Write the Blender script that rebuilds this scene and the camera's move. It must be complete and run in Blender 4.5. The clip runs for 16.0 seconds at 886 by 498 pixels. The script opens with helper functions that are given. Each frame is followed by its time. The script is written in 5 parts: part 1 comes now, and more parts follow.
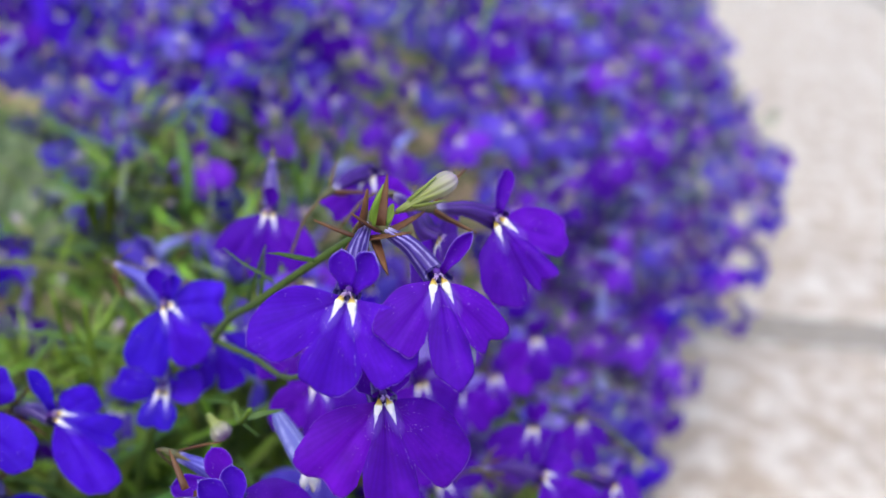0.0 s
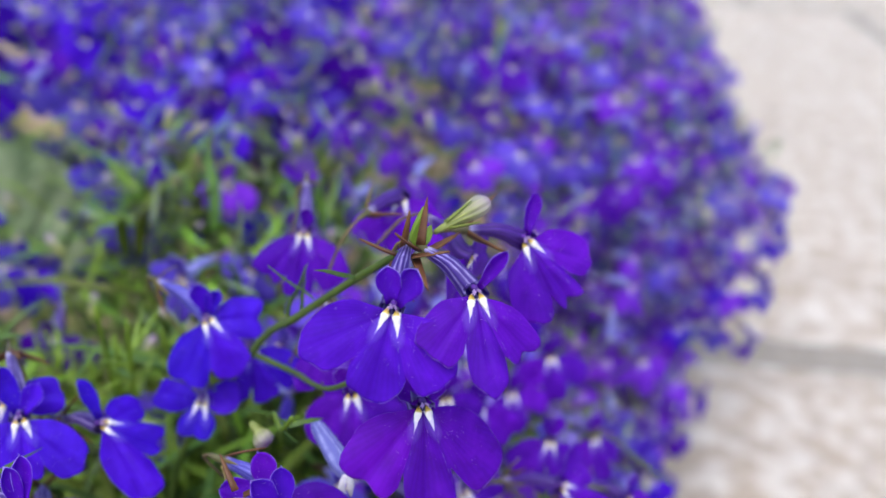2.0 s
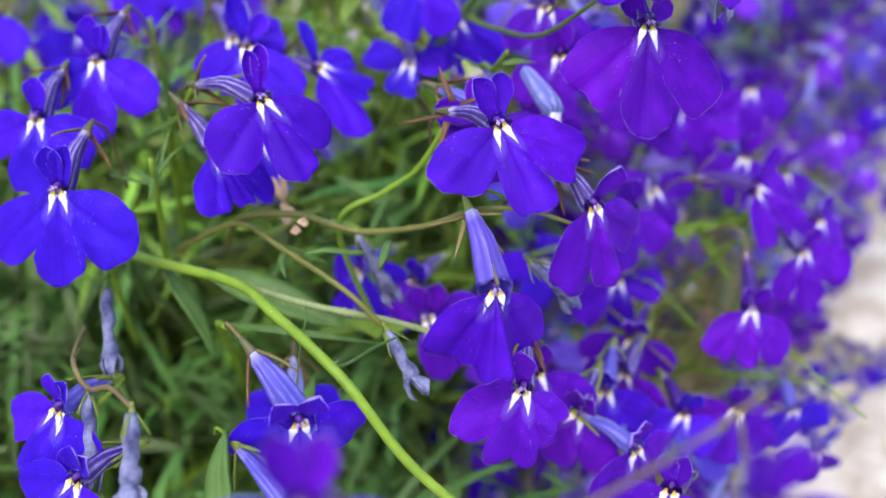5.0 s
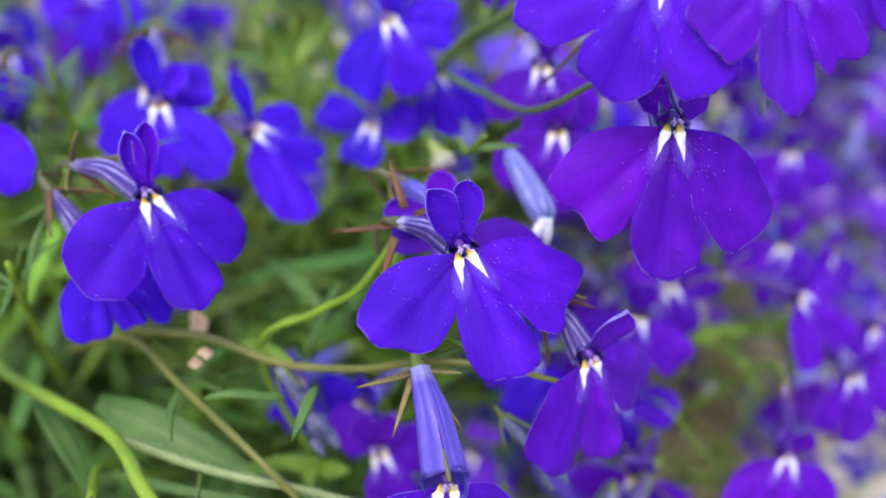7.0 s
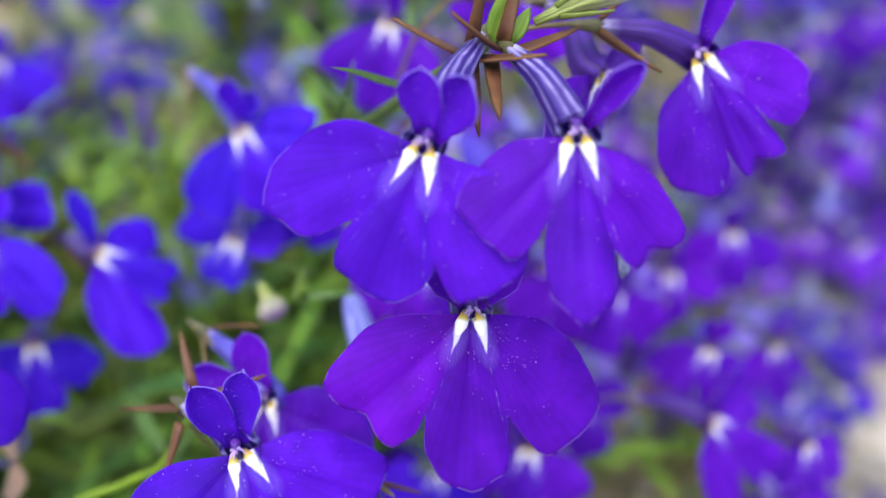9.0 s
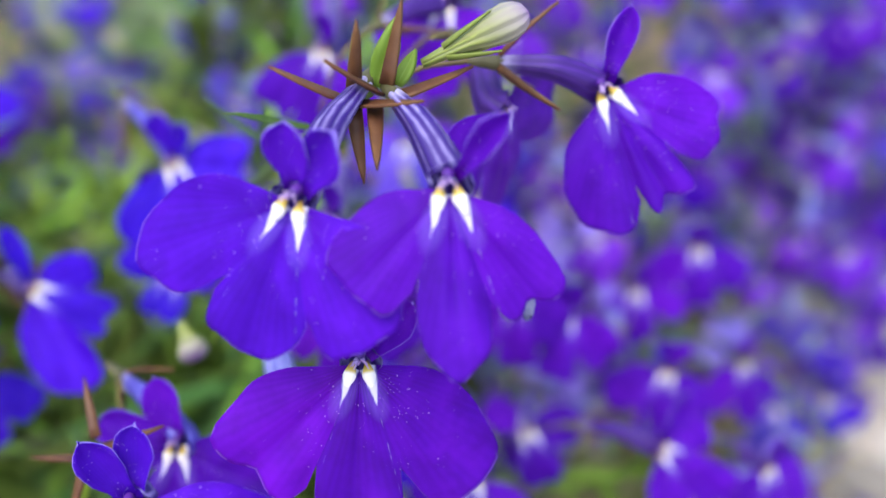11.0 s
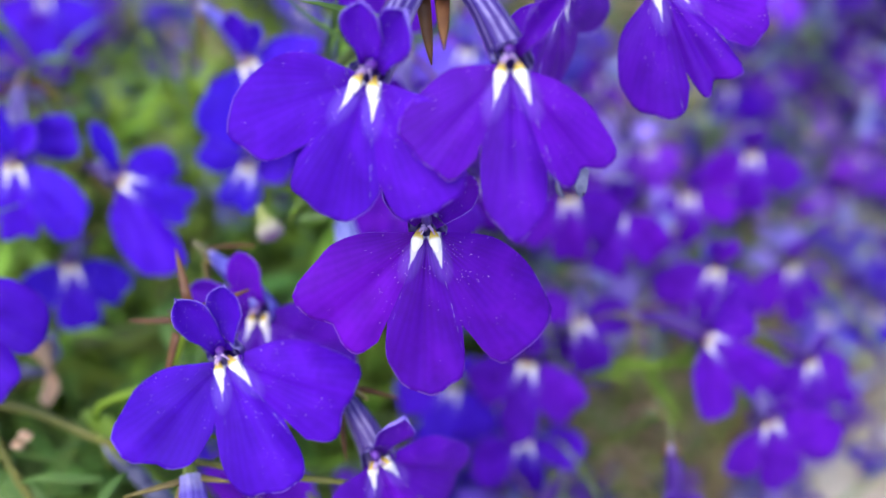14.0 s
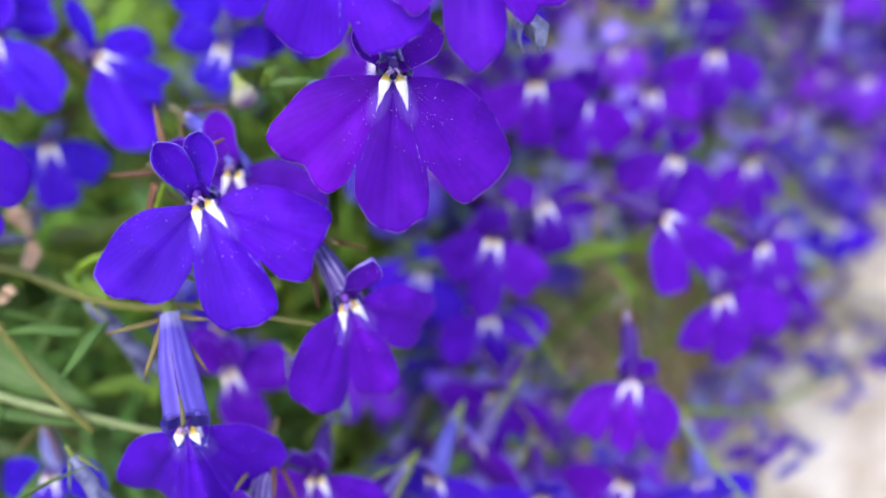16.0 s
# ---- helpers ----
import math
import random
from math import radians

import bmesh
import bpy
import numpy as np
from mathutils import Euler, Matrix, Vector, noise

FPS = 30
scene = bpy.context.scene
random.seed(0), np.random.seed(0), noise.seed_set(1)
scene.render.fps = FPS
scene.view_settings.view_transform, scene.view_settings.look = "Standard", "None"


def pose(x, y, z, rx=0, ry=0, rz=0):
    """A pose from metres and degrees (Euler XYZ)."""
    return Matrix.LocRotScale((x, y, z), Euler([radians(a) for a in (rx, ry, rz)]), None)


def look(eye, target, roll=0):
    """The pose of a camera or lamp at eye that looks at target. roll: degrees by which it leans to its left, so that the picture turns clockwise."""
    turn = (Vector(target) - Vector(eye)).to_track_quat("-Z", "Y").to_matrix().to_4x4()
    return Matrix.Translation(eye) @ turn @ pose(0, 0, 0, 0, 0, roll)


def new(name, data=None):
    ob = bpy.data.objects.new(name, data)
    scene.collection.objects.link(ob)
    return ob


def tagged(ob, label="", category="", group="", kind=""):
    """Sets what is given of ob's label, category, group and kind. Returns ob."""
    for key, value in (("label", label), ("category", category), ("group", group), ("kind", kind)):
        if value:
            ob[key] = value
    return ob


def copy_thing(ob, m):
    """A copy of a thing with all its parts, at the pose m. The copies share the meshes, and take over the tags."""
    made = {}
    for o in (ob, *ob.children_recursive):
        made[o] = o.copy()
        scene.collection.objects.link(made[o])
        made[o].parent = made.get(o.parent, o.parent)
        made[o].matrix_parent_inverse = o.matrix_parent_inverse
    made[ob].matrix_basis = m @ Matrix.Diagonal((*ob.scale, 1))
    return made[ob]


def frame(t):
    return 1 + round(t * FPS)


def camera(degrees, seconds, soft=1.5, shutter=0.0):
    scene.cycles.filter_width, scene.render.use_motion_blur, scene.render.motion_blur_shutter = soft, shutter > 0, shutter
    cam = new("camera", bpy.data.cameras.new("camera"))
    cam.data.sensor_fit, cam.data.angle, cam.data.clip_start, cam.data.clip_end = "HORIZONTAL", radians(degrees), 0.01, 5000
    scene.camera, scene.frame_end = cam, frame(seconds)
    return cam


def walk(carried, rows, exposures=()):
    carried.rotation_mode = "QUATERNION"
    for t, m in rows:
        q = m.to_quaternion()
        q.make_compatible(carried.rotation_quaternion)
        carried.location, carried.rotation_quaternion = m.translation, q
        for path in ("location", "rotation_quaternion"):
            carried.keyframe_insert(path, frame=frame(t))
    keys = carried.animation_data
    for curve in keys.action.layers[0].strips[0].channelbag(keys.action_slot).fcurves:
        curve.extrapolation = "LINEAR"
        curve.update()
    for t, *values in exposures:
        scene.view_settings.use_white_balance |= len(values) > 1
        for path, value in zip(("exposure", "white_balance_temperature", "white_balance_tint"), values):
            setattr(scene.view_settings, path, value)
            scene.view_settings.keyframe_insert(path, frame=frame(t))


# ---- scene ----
cam = camera(51.5, 16.0, soft=1.5)
PATH = [
    (0, (0.00610, -0.00018, 0.20184), (-0.00066, 0.08811, 0.15537), 2.94),
    (0.5, (0.00390, -0.00117, 0.20236), (-0.00258, 0.08733, 0.15625), 3.51),
    (1, (0.00296, -0.00313, 0.20217), (-0.00273, 0.08664, 0.15846), 3.68),
    (1.5, (0.00285, -0.00304, 0.20148), (-0.00329, 0.08686, 0.15812), 3.69),
    (2, (0.00274, -0.00696, 0.20410), (-0.00411, 0.08259, 0.16013), 3.39),
    (2.5, (0.00422, -0.00721, 0.20159), (-0.00394, 0.08203, 0.15721), 3.00),
    (3, (0.00920, -0.00632, 0.19952), (-0.00373, 0.07979, 0.15036), 2.00),
    (3.5, (0.00945, -0.01685, 0.19348), (-0.00790, 0.06698, 0.14180), 1.09),
    (4, (0.00410, -0.02592, 0.18546), (-0.01640, 0.05493, 0.13030), 2.96),
    (4.2, (0.00132, -0.02521, 0.18293), (-0.01988, 0.05457, 0.12649), 2.84),
    (6.3, (-0.00276, -0.00373, 0.18533), (-0.02110, 0.07396, 0.12510), 5.22),
    (6.5, (-0.00381, 0.00090, 0.18365), (-0.02309, 0.07850, 0.12359), 5.53),
    (7, (-0.00377, 0.00856, 0.17974), (-0.02499, 0.08550, 0.11949), 5.22),
    (7.5, (-0.00032, 0.01405, 0.17970), (-0.02299, 0.09013, 0.11889), 4.29),
    (8, (0.00346, 0.01799, 0.17896), (-0.01973, 0.09377, 0.11797), 3.78),
    (8.5, (0.00420, 0.02142, 0.18326), (-0.01963, 0.09716, 0.12247), 3.40),
    (9, (0.00736, 0.02912, 0.18556), (-0.01755, 0.10451, 0.12477), 2.77),
    (9.5, (0.01137, 0.03421, 0.18656), (-0.01468, 0.10878, 0.12524), 1.86),
    (10, (0.01253, 0.03539, 0.18659), (-0.01360, 0.11005, 0.12541), 1.33),
    (12.5, (0.01632, 0.03381, 0.18857), (-0.01305, 0.10764, 0.12784), -0.22),
    (13, (0.01663, 0.03498, 0.18654), (-0.01375, 0.10679, 0.12392), -0.70),
    (13.5, (0.01650, 0.03277, 0.18666), (-0.01414, 0.10202, 0.12134), -1.43),
    (14, (0.01581, 0.02876, 0.18796), (-0.01471, 0.09640, 0.12093), -1.51),
    (14.5, (0.01378, 0.02308, 0.18906), (-0.01582, 0.08998, 0.12088), -0.69),
    (15, (0.01389, 0.02165, 0.18689), (-0.01514, 0.08758, 0.11752), -0.44),
    (15.5, (0.01785, 0.02153, 0.18475), (-0.01043, 0.08585, 0.11359), -0.50),
    (16, (0.01960, 0.02177, 0.18531), (-0.00695, 0.08663, 0.11398), 0.30),
]
walk(cam, [(t, look(eye, target, roll)) for t, eye, target, roll in PATH],
     exposures=[(0, 1.03), (2.5, 1.05), (4, 1.44), (6.5, 1.44), (9, 1.42), (14, 1.40), (16, 1.52)])
# a real aperture, about 2.5 mm wide; the lens is focused on the large purple bloom (set where that bloom is built)
cam.data.dof.use_dof = True
cam.data.dof.aperture_fstop = 16.0

# ---- world and sun: bright haze, soft light from high on the camera's side ----
world = bpy.data.worlds.new("sky")
scene.world = world
world.use_nodes = True
wn = world.node_tree
for n in list(wn.nodes):
    wn.nodes.remove(n)
sky = wn.nodes.new("ShaderNodeTexSky")
sky.sky_type = "NISHITA"
sky.sun_disc = False
SUN_EL, SUN_AZ = 68.0, 190.0      # degrees; azimuth from +y towards +x
sky.sun_elevation = radians(SUN_EL)
sky.sun_rotation = radians(SUN_AZ)
sky.dust_density = 3.0
bg = wn.nodes.new("ShaderNodeBackground")
bg.inputs["Strength"].default_value = 0.15
wo = wn.nodes.new("ShaderNodeOutputWorld")
wn.links.new(sky.outputs[0], bg.inputs[0])
wn.links.new(bg.outputs[0], wo.inputs[0])
sun = new("sun", bpy.data.lights.new("sun", "SUN"))
sun.data.energy = 0.75
sun.data.angle = radians(60)
sun.data.color = (1.0, 0.96, 0.9)
sx, sy = math.sin(radians(SUN_AZ)) * math.cos(radians(SUN_EL)), math.cos(radians(SUN_AZ)) * math.cos(radians(SUN_EL))
sun.matrix_world = look((sx, sy, math.sin(radians(SUN_EL))), (0, 0, 0))

MM = 0.001


# ---- materials ----
def node(nt, kind, **sets):
    n = nt.nodes.new(kind)
    for k, v in sets.items():
        n.inputs[k].default_value = v
    return n


def material(name):
    m = bpy.data.materials.new(name)
    m.use_nodes = True
    nt = m.node_tree
    b = nt.nodes["Principled BSDF"]
    return m, nt, b


def ramp(nt, fac, stops):
    r = nt.nodes.new("ShaderNodeValToRGB")
    el = r.color_ramp.elements
    while len(el) < len(stops):
        el.new(0.5)
    for e, (p, c) in zip(el, stops):
        e.position, e.color = p, (*c, 1)
    nt.links.new(fac, r.inputs[0])
    return r.outputs[0]


def mix(nt, fac, a, b, kind="MIX"):
    m = nt.nodes.new("ShaderNodeMix")
    m.data_type, m.blend_type = "RGBA", kind
    for sock, v in ((m.inputs[0], fac), (m.inputs[6], a), (m.inputs[7], b)):
        if isinstance(v, (int, float)):
            sock.default_value = v
        elif isinstance(v, tuple):
            sock.default_value = (*v, 1)
        else:
            nt.links.new(v, sock)
    return m.outputs[2]


def maths(nt, op, a, b=0.0):
    m = nt.nodes.new("ShaderNodeMath")
    m.operation = op
    for sock, v in zip(m.inputs, (a, b)):
        if isinstance(v, (int, float)):
            sock.default_value = v
        else:
            nt.links.new(v, sock)
    return m.outputs[0]


def noise_of(nt, scale, detail=3.0, coord=None, rough=0.5):
    t = node(nt, "ShaderNodeTexNoise", Scale=scale, Detail=detail, Roughness=rough)
    if coord is None:
        c = nt.nodes.new("ShaderNodeTexCoord")
        coord = c.outputs["Object"]
    nt.links.new(coord, t.inputs["Vector"])
    return t.outputs["Fac"]


def bump(nt, b, height, strength, distance):
    n = node(nt, "ShaderNodeBump", Strength=strength, Distance=distance)
    nt.links.new(height, n.inputs["Height"])
    nt.links.new(n.outputs[0], b.inputs["Normal"])


def thin(nt, b, colour, share):
    """Lets part of the light pass through a thin petal or leaf."""
    out = nt.nodes["Material Output"]
    tr = nt.nodes.new("ShaderNodeBsdfTranslucent")
    if isinstance(colour, tuple):
        tr.inputs[0].default_value = (*colour, 1)
    else:
        nt.links.new(colour, tr.inputs[0])
    m = nt.nodes.new("ShaderNodeMixShader")
    m.inputs[0].default_value = share
    nt.links.new(b.outputs[0], m.inputs[1])
    nt.links.new(tr.outputs[0], m.inputs[2])
    nt.links.new(m.outputs[0], out.inputs[0])


def petal_material(name, deep, main, pale, under_a=(0.22, 0.155, 0.64), under_b=(0.35, 0.29, 0.78)):
    m, nt, b = material(name)
    uv = nt.nodes.new("ShaderNodeUVMap")
    uv.uv_map = "uv"
    sep = nt.nodes.new("ShaderNodeSeparateXYZ")
    nt.links.new(uv.outputs[0], sep.inputs[0])
    s, v = sep.outputs[0], sep.outputs[1]
    col = ramp(nt, s, [(0.0, deep), (0.28, main), (1.0, main)])
    # fine veins that fan out along the petal
    w = node(nt, "ShaderNodeTexWave", Scale=3.2, Distortion=6.0, Detail=4.0)
    w.bands_direction = "Y"
    sq = nt.nodes.new("ShaderNodeMapping")
    sq.inputs["Scale"].default_value = (0.25, 2.0, 1.0)
    nt.links.new(uv.outputs[0], sq.inputs[0])
    nt.links.new(sq.outputs[0], w.inputs["Vector"])
    vein = maths(nt, "MULTIPLY", w.outputs["Fac"], 0.22)
    col = mix(nt, vein, col, deep)
    big = noise_of(nt, 230.0, 4.0)
    col = mix(nt, ramp(nt, big, [(0.42, (0.0, 0.0, 0.0)), (0.7, (0.75, 0.75, 0.75))]), col, pale)
    dim = noise_of(nt, 520.0, 4.0)
    col = mix(nt, ramp(nt, dim, [(0.3, (0.45, 0.45, 0.45)), (0.55, (0.0, 0.0, 0.0))]), col, deep)
    # dark streaks that run out of the throat
    st = node(nt, "ShaderNodeTexWave", Scale=5.0, Distortion=2.0, Detail=1.0)
    st.bands_direction = "Y"
    nt.links.new(uv.outputs[0], st.inputs["Vector"])
    near = ramp(nt, s, [(0.05, (0.8, 0.8, 0.8)), (0.36, (0.0, 0.0, 0.0))])
    col = mix(nt, maths(nt, "MULTIPLY", st.outputs["Fac"], near), col, deep)
    # the underside is paler than the face
    back = maths(nt, "GREATER_THAN", s, 1.5)
    under = mix(nt, maths(nt, "MULTIPLY", w.outputs["Fac"], 0.4), under_a, under_b)
    col = mix(nt, back, col, under)
    info = nt.nodes.new("ShaderNodeObjectInfo")
    hue = nt.nodes.new("ShaderNodeHueSaturation")
    nt.links.new(col, hue.inputs["Color"])
    nt.links.new(maths(nt, "ADD", maths(nt, "MULTIPLY", info.outputs["Random"], 0.010), 0.495), hue.inputs["Hue"])
    nt.links.new(maths(nt, "ADD", maths(nt, "MULTIPLY", info.outputs["Random"], 0.25), 0.88), hue.inputs["Value"])
    col = hue.outputs[0]
    # two white patches with feathered ends below the throat
    obj = nt.nodes.new("ShaderNodeTexCoord").outputs["Object"]
    oxyz = nt.nodes.new("ShaderNodeSeparateXYZ")
    nt.links.new(obj, oxyz.inputs[0])
    down = maths(nt, "MULTIPLY", oxyz.outputs[1], -1000.0)
    off = maths(nt, "ABSOLUTE", maths(nt, "SUBTRACT", maths(nt, "MULTIPLY", maths(nt, "ABSOLUTE", oxyz.outputs[0]), 1000.0), maths(nt, "ADD", maths(nt, "MULTIPLY", down, 0.28), 0.42)))
    half = maths(nt, "MULTIPLY", maths(nt, "MAXIMUM", maths(nt, "SUBTRACT", 1.0, maths(nt, "DIVIDE", maths(nt, "ABSOLUTE", down), 2.75)), 0.0), 0.60)
    stretch = nt.nodes.new("ShaderNodeMapping")
    stretch.inputs["Scale"].default_value = (2600.0, 500.0, 500.0)
    nt.links.new(obj, stretch.inputs[0])
    grain = node(nt, "ShaderNodeTexNoise", Scale=1.0, Detail=3.0)
    nt.links.new(stretch.outputs[0], grain.inputs["Vector"])
    full = maths(nt, "ADD", maths(nt, "DIVIDE", maths(nt, "SUBTRACT", half, off), 0.2), maths(nt, "MULTIPLY", maths(nt, "SUBTRACT", grain.outputs["Fac"], 0.5), 1.6))
    face = maths(nt, "MULTIPLY", maths(nt, "GREATER_THAN", v, 0.4), maths(nt, "SUBTRACT", 1.0, back))
    blot = maths(nt, "MULTIPLY", ramp(nt, full, [(0.0, (0.0, 0.0, 0.0)), (0.25, (0.35, 0.35, 0.35)), (0.6, (0.95, 0.95, 0.95))]), face)
    soft = maths(nt, "SUBTRACT", 1.0, maths(nt, "ADD", maths(nt, "POWER", maths(nt, "ABSOLUTE", maths(nt, "DIVIDE", maths(nt, "SUBTRACT", down, 1.8), 1.9)), 2.0), maths(nt, "POWER", maths(nt, "ABSOLUTE", maths(nt, "DIVIDE", off, 0.9)), 2.0)))
    col = mix(nt, maths(nt, "MULTIPLY", maths(nt, "MULTIPLY", maths(nt, "MAXIMUM", soft, 0.0), face), maths(nt, "MULTIPLY", grain.outputs["Fac"], 0.36)), col, (0.30, 0.24, 0.80))
    col = mix(nt, blot, col, (0.72, 0.70, 0.87))
    rim = maths(nt, "MULTIPLY", maths(nt, "GREATER_THAN", s, 0.988), maths(nt, "GREATER_THAN", noise_of(nt, 900.0, 2.0), 0.48))
    col = mix(nt, maths(nt, "MULTIPLY", rim, 0.2), col, (0.42, 0.28, 0.9))
    # grains of pollen
    pol = node(nt, "ShaderNodeTexVoronoi", Scale=6000.0)
    nt.links.new(obj, pol.inputs["Vector"])
    rgb = nt.nodes.new("ShaderNodeSeparateColor")
    nt.links.new(pol.outputs["Color"], rgb.inputs[0])
    size = maths(nt, "MULTIPLY", maths(nt, "GREATER_THAN", rgb.outputs[0], 0.42), maths(nt, "MULTIPLY", rgb.outputs[1], 0.24))
    spot = maths(nt, "LESS_THAN", pol.outputs["Distance"], size)
    reach = nt.nodes.new("ShaderNodeVectorMath")
    reach.operation = "LENGTH"
    nt.links.new(obj, reach.inputs[0])
    patch = maths(nt, "GREATER_THAN", maths(nt, "SUBTRACT", noise_of(nt, 420.0, 3.0), maths(nt, "MULTIPLY", reach.outputs["Value"], 36.0)), 0.33)
    col = mix(nt, maths(nt, "MULTIPLY", maths(nt, "MULTIPLY", spot, patch), maths(nt, "MULTIPLY", rgb.outputs[2], 0.8)), col, (0.62, 0.46, 0.82))
    nt.links.new(col, b.inputs["Base Color"])
    b.inputs["Roughness"].default_value = 0.55
    b.inputs["Specular IOR Level"].default_value = 0.08
    fine = noise_of(nt, 2500.0, 2.0)
    bump(nt, b, maths(nt, "ADD", maths(nt, "MULTIPLY", w.outputs["Fac"], 0.25), fine), 0.12, 0.0001)
    thin(nt, b, col, 0.2)
    return m


VIOLET = petal_material("violet_petal", (0.041, 0.001, 0.19), (0.074, 0.003, 0.365), (0.122, 0.006, 0.52))
BLUE = petal_material("blue_violet_petal", (0.024, 0.001, 0.25), (0.040, 0.004, 0.47), (0.066, 0.009, 0.65))
INDIGO = petal_material("indigo_petal", (0.030, 0.001, 0.20), (0.053, 0.003, 0.385), (0.090, 0.006, 0.55))
PURPLE = petal_material("purple_petal", (0.044, 0.001, 0.17), (0.076, 0.002, 0.34), (0.125, 0.004, 0.48))
# violet and blue lightened in colour for haze and light through farther petals
HAZED_VIOLET = petal_material("hazed_violet_petal", (0.075, 0.004, 0.32), (0.138, 0.015, 0.54), (0.25, 0.06, 0.72))
HAZED_BLUE = petal_material("hazed_blue_petal", (0.045, 0.018, 0.35), (0.105, 0.060, 0.54), (0.20, 0.15, 0.71))


def tube_material(name, dark, light):
    m, nt, b = material(name)
    uv = nt.nodes.new("ShaderNodeUVMap")
    uv.uv_map = "uv"
    w = node(nt, "ShaderNodeTexWave", Scale=1.5, Distortion=7.0, Detail=4.0)
    w.bands_direction = "Y"
    nt.links.new(uv.outputs[0], w.inputs["Vector"])
    cloud = ramp(nt, noise_of(nt, 700.0, 4.0), [(0.3, (0.15, 0.15, 0.15)), (0.7, (1.0, 1.0, 1.0))])
    col = mix(nt, maths(nt, "MULTIPLY", maths(nt, "POWER", w.outputs["Fac"], 2.4), cloud), dark, light)
    sep = nt.nodes.new("ShaderNodeSeparateXYZ")
    nt.links.new(uv.outputs[0], sep.inputs[0])
    foot = maths(nt, "MULTIPLY", ramp(nt, sep.outputs[0], [(0.0, (0.95, 0.95, 0.95)), (0.2, (0.0, 0.0, 0.0))]), cloud)
    col = mix(nt, foot, col, (0.6, 0.58, 0.82))
    nt.links.new(col, b.inputs["Base Color"])
    b.inputs["Roughness"].default_value = 0.5
    bump(nt, b, w.outputs["Fac"], 0.25, 0.0002)
    thin(nt, b, col, 0.2)
    return m


DARK_TUBE = tube_material("dark_violet_tube", (0.04, 0.004, 0.18), (0.09, 0.02, 0.34))
TUBE = tube_material("striped_violet_tube", (0.032, 0.006, 0.19), (0.40, 0.35, 0.74))
SILVER_TUBE = tube_material("silvery_blue_tube", (0.15, 0.16, 0.52), (0.46, 0.48, 0.84))
SOFT_TUBE = tube_material("soft_blue_violet_tube", (0.075, 0.045, 0.40), (0.15, 0.115, 0.58))
PALE_TUBE = tube_material("pale_blue_tube", (0.07, 0.06, 0.42), (0.22, 0.21, 0.72))


def simple(name, a, b2, scale, rough=0.6, trans=0.0, bumpy=0.0, spec=0.4):
    m, nt, b = material(name)
    f = noise_of(nt, scale, 4.0)
    col = ramp(nt, f, [(0.3, a), (0.7, b2)])
    info = nt.nodes.new("ShaderNodeObjectInfo")
    hue = nt.nodes.new("ShaderNodeHueSaturation")
    nt.links.new(col, hue.inputs["Color"])
    nt.links.new(maths(nt, "ADD", maths(nt, "MULTIPLY", info.outputs["Random"], 0.3), 0.85), hue.inputs["Value"])
    col = hue.outputs[0]
    nt.links.new(col, b.inputs["Base Color"])
    b.inputs["Roughness"].default_value = rough
    b.inputs["Specular IOR Level"].default_value = spec
    if bumpy:
        bump(nt, b, noise_of(nt, scale * 3, 3.0), bumpy, 0.0002)
    if trans:
        thin(nt, b, col, trans)
    return m


def leaf_material(name, dark, light, rib):
    m, nt, b = material(name)
    uv = nt.nodes.new("ShaderNodeUVMap")
    uv.uv_map = "uv"
    sep = nt.nodes.new("ShaderNodeSeparateXYZ")
    nt.links.new(uv.outputs[0], sep.inputs[0])
    g = nt.nodes.new("ShaderNodeNewGeometry")
    col = mix(nt, noise_of(nt, 300.0, 3.0), dark, light)
    hue = nt.nodes.new("ShaderNodeHueSaturation")
    nt.links.new(col, hue.inputs["Color"])
    rnd = g.outputs["Random Per Island"]
    nt.links.new(maths(nt, "ADD", maths(nt, "MULTIPLY", rnd, 0.05), 0.475), hue.inputs["Hue"])
    nt.links.new(maths(nt, "ADD", maths(nt, "MULTIPLY", maths(nt, "POWER", rnd, 1.5), 1.35), 0.38), hue.inputs["Value"])
    col = mix(nt, maths(nt, "MULTIPLY", maths(nt, "LESS_THAN", sep.outputs[1], 0.1), 0.3), hue.outputs[0], rib)
    nt.links.new(col, b.inputs["Base Color"])
    b.inputs["Roughness"].default_value = 0.46
    b.inputs["Specular IOR Level"].default_value = 0.45
    bump(nt, b, noise_of(nt, 900.0, 3.0), 0.4, 0.0002)
    thin(nt, b, col, 0.36)
    return m


LEAF = leaf_material("lobelia_leaf", (0.038, 0.104, 0.020), (0.165, 0.300, 0.062), (0.22, 0.34, 0.10))
YOUNG_LEAF = leaf_material("young_yellow_green_leaf", (0.14, 0.26, 0.022), (0.30, 0.45, 0.06), (0.34, 0.48, 0.11))
PALE_LEAF = leaf_material("pale_broad_leaf", (0.16, 0.24, 0.11), (0.28, 0.36, 0.20), (0.34, 0.42, 0.26))
STEM = simple("green_stem", (0.10, 0.19, 0.010), (0.19, 0.30, 0.020), 250.0, 0.45, 0.15, 0.3)
DARK_STEM = simple("dark_green_stem", (0.05, 0.095, 0.016), (0.10, 0.16, 0.03), 250.0, 0.45, 0.15, 0.3)
OLIVE_STEM = simple("olive_stem", (0.09, 0.105, 0.018), (0.17, 0.165, 0.035), 250.0, 0.5, 0.1, 0.3)
PALE_STEM = simple("grey_green_stem", (0.13, 0.18, 0.06), (0.25, 0.31, 0.14), 250.0, 0.6, 0.1, 0.4)
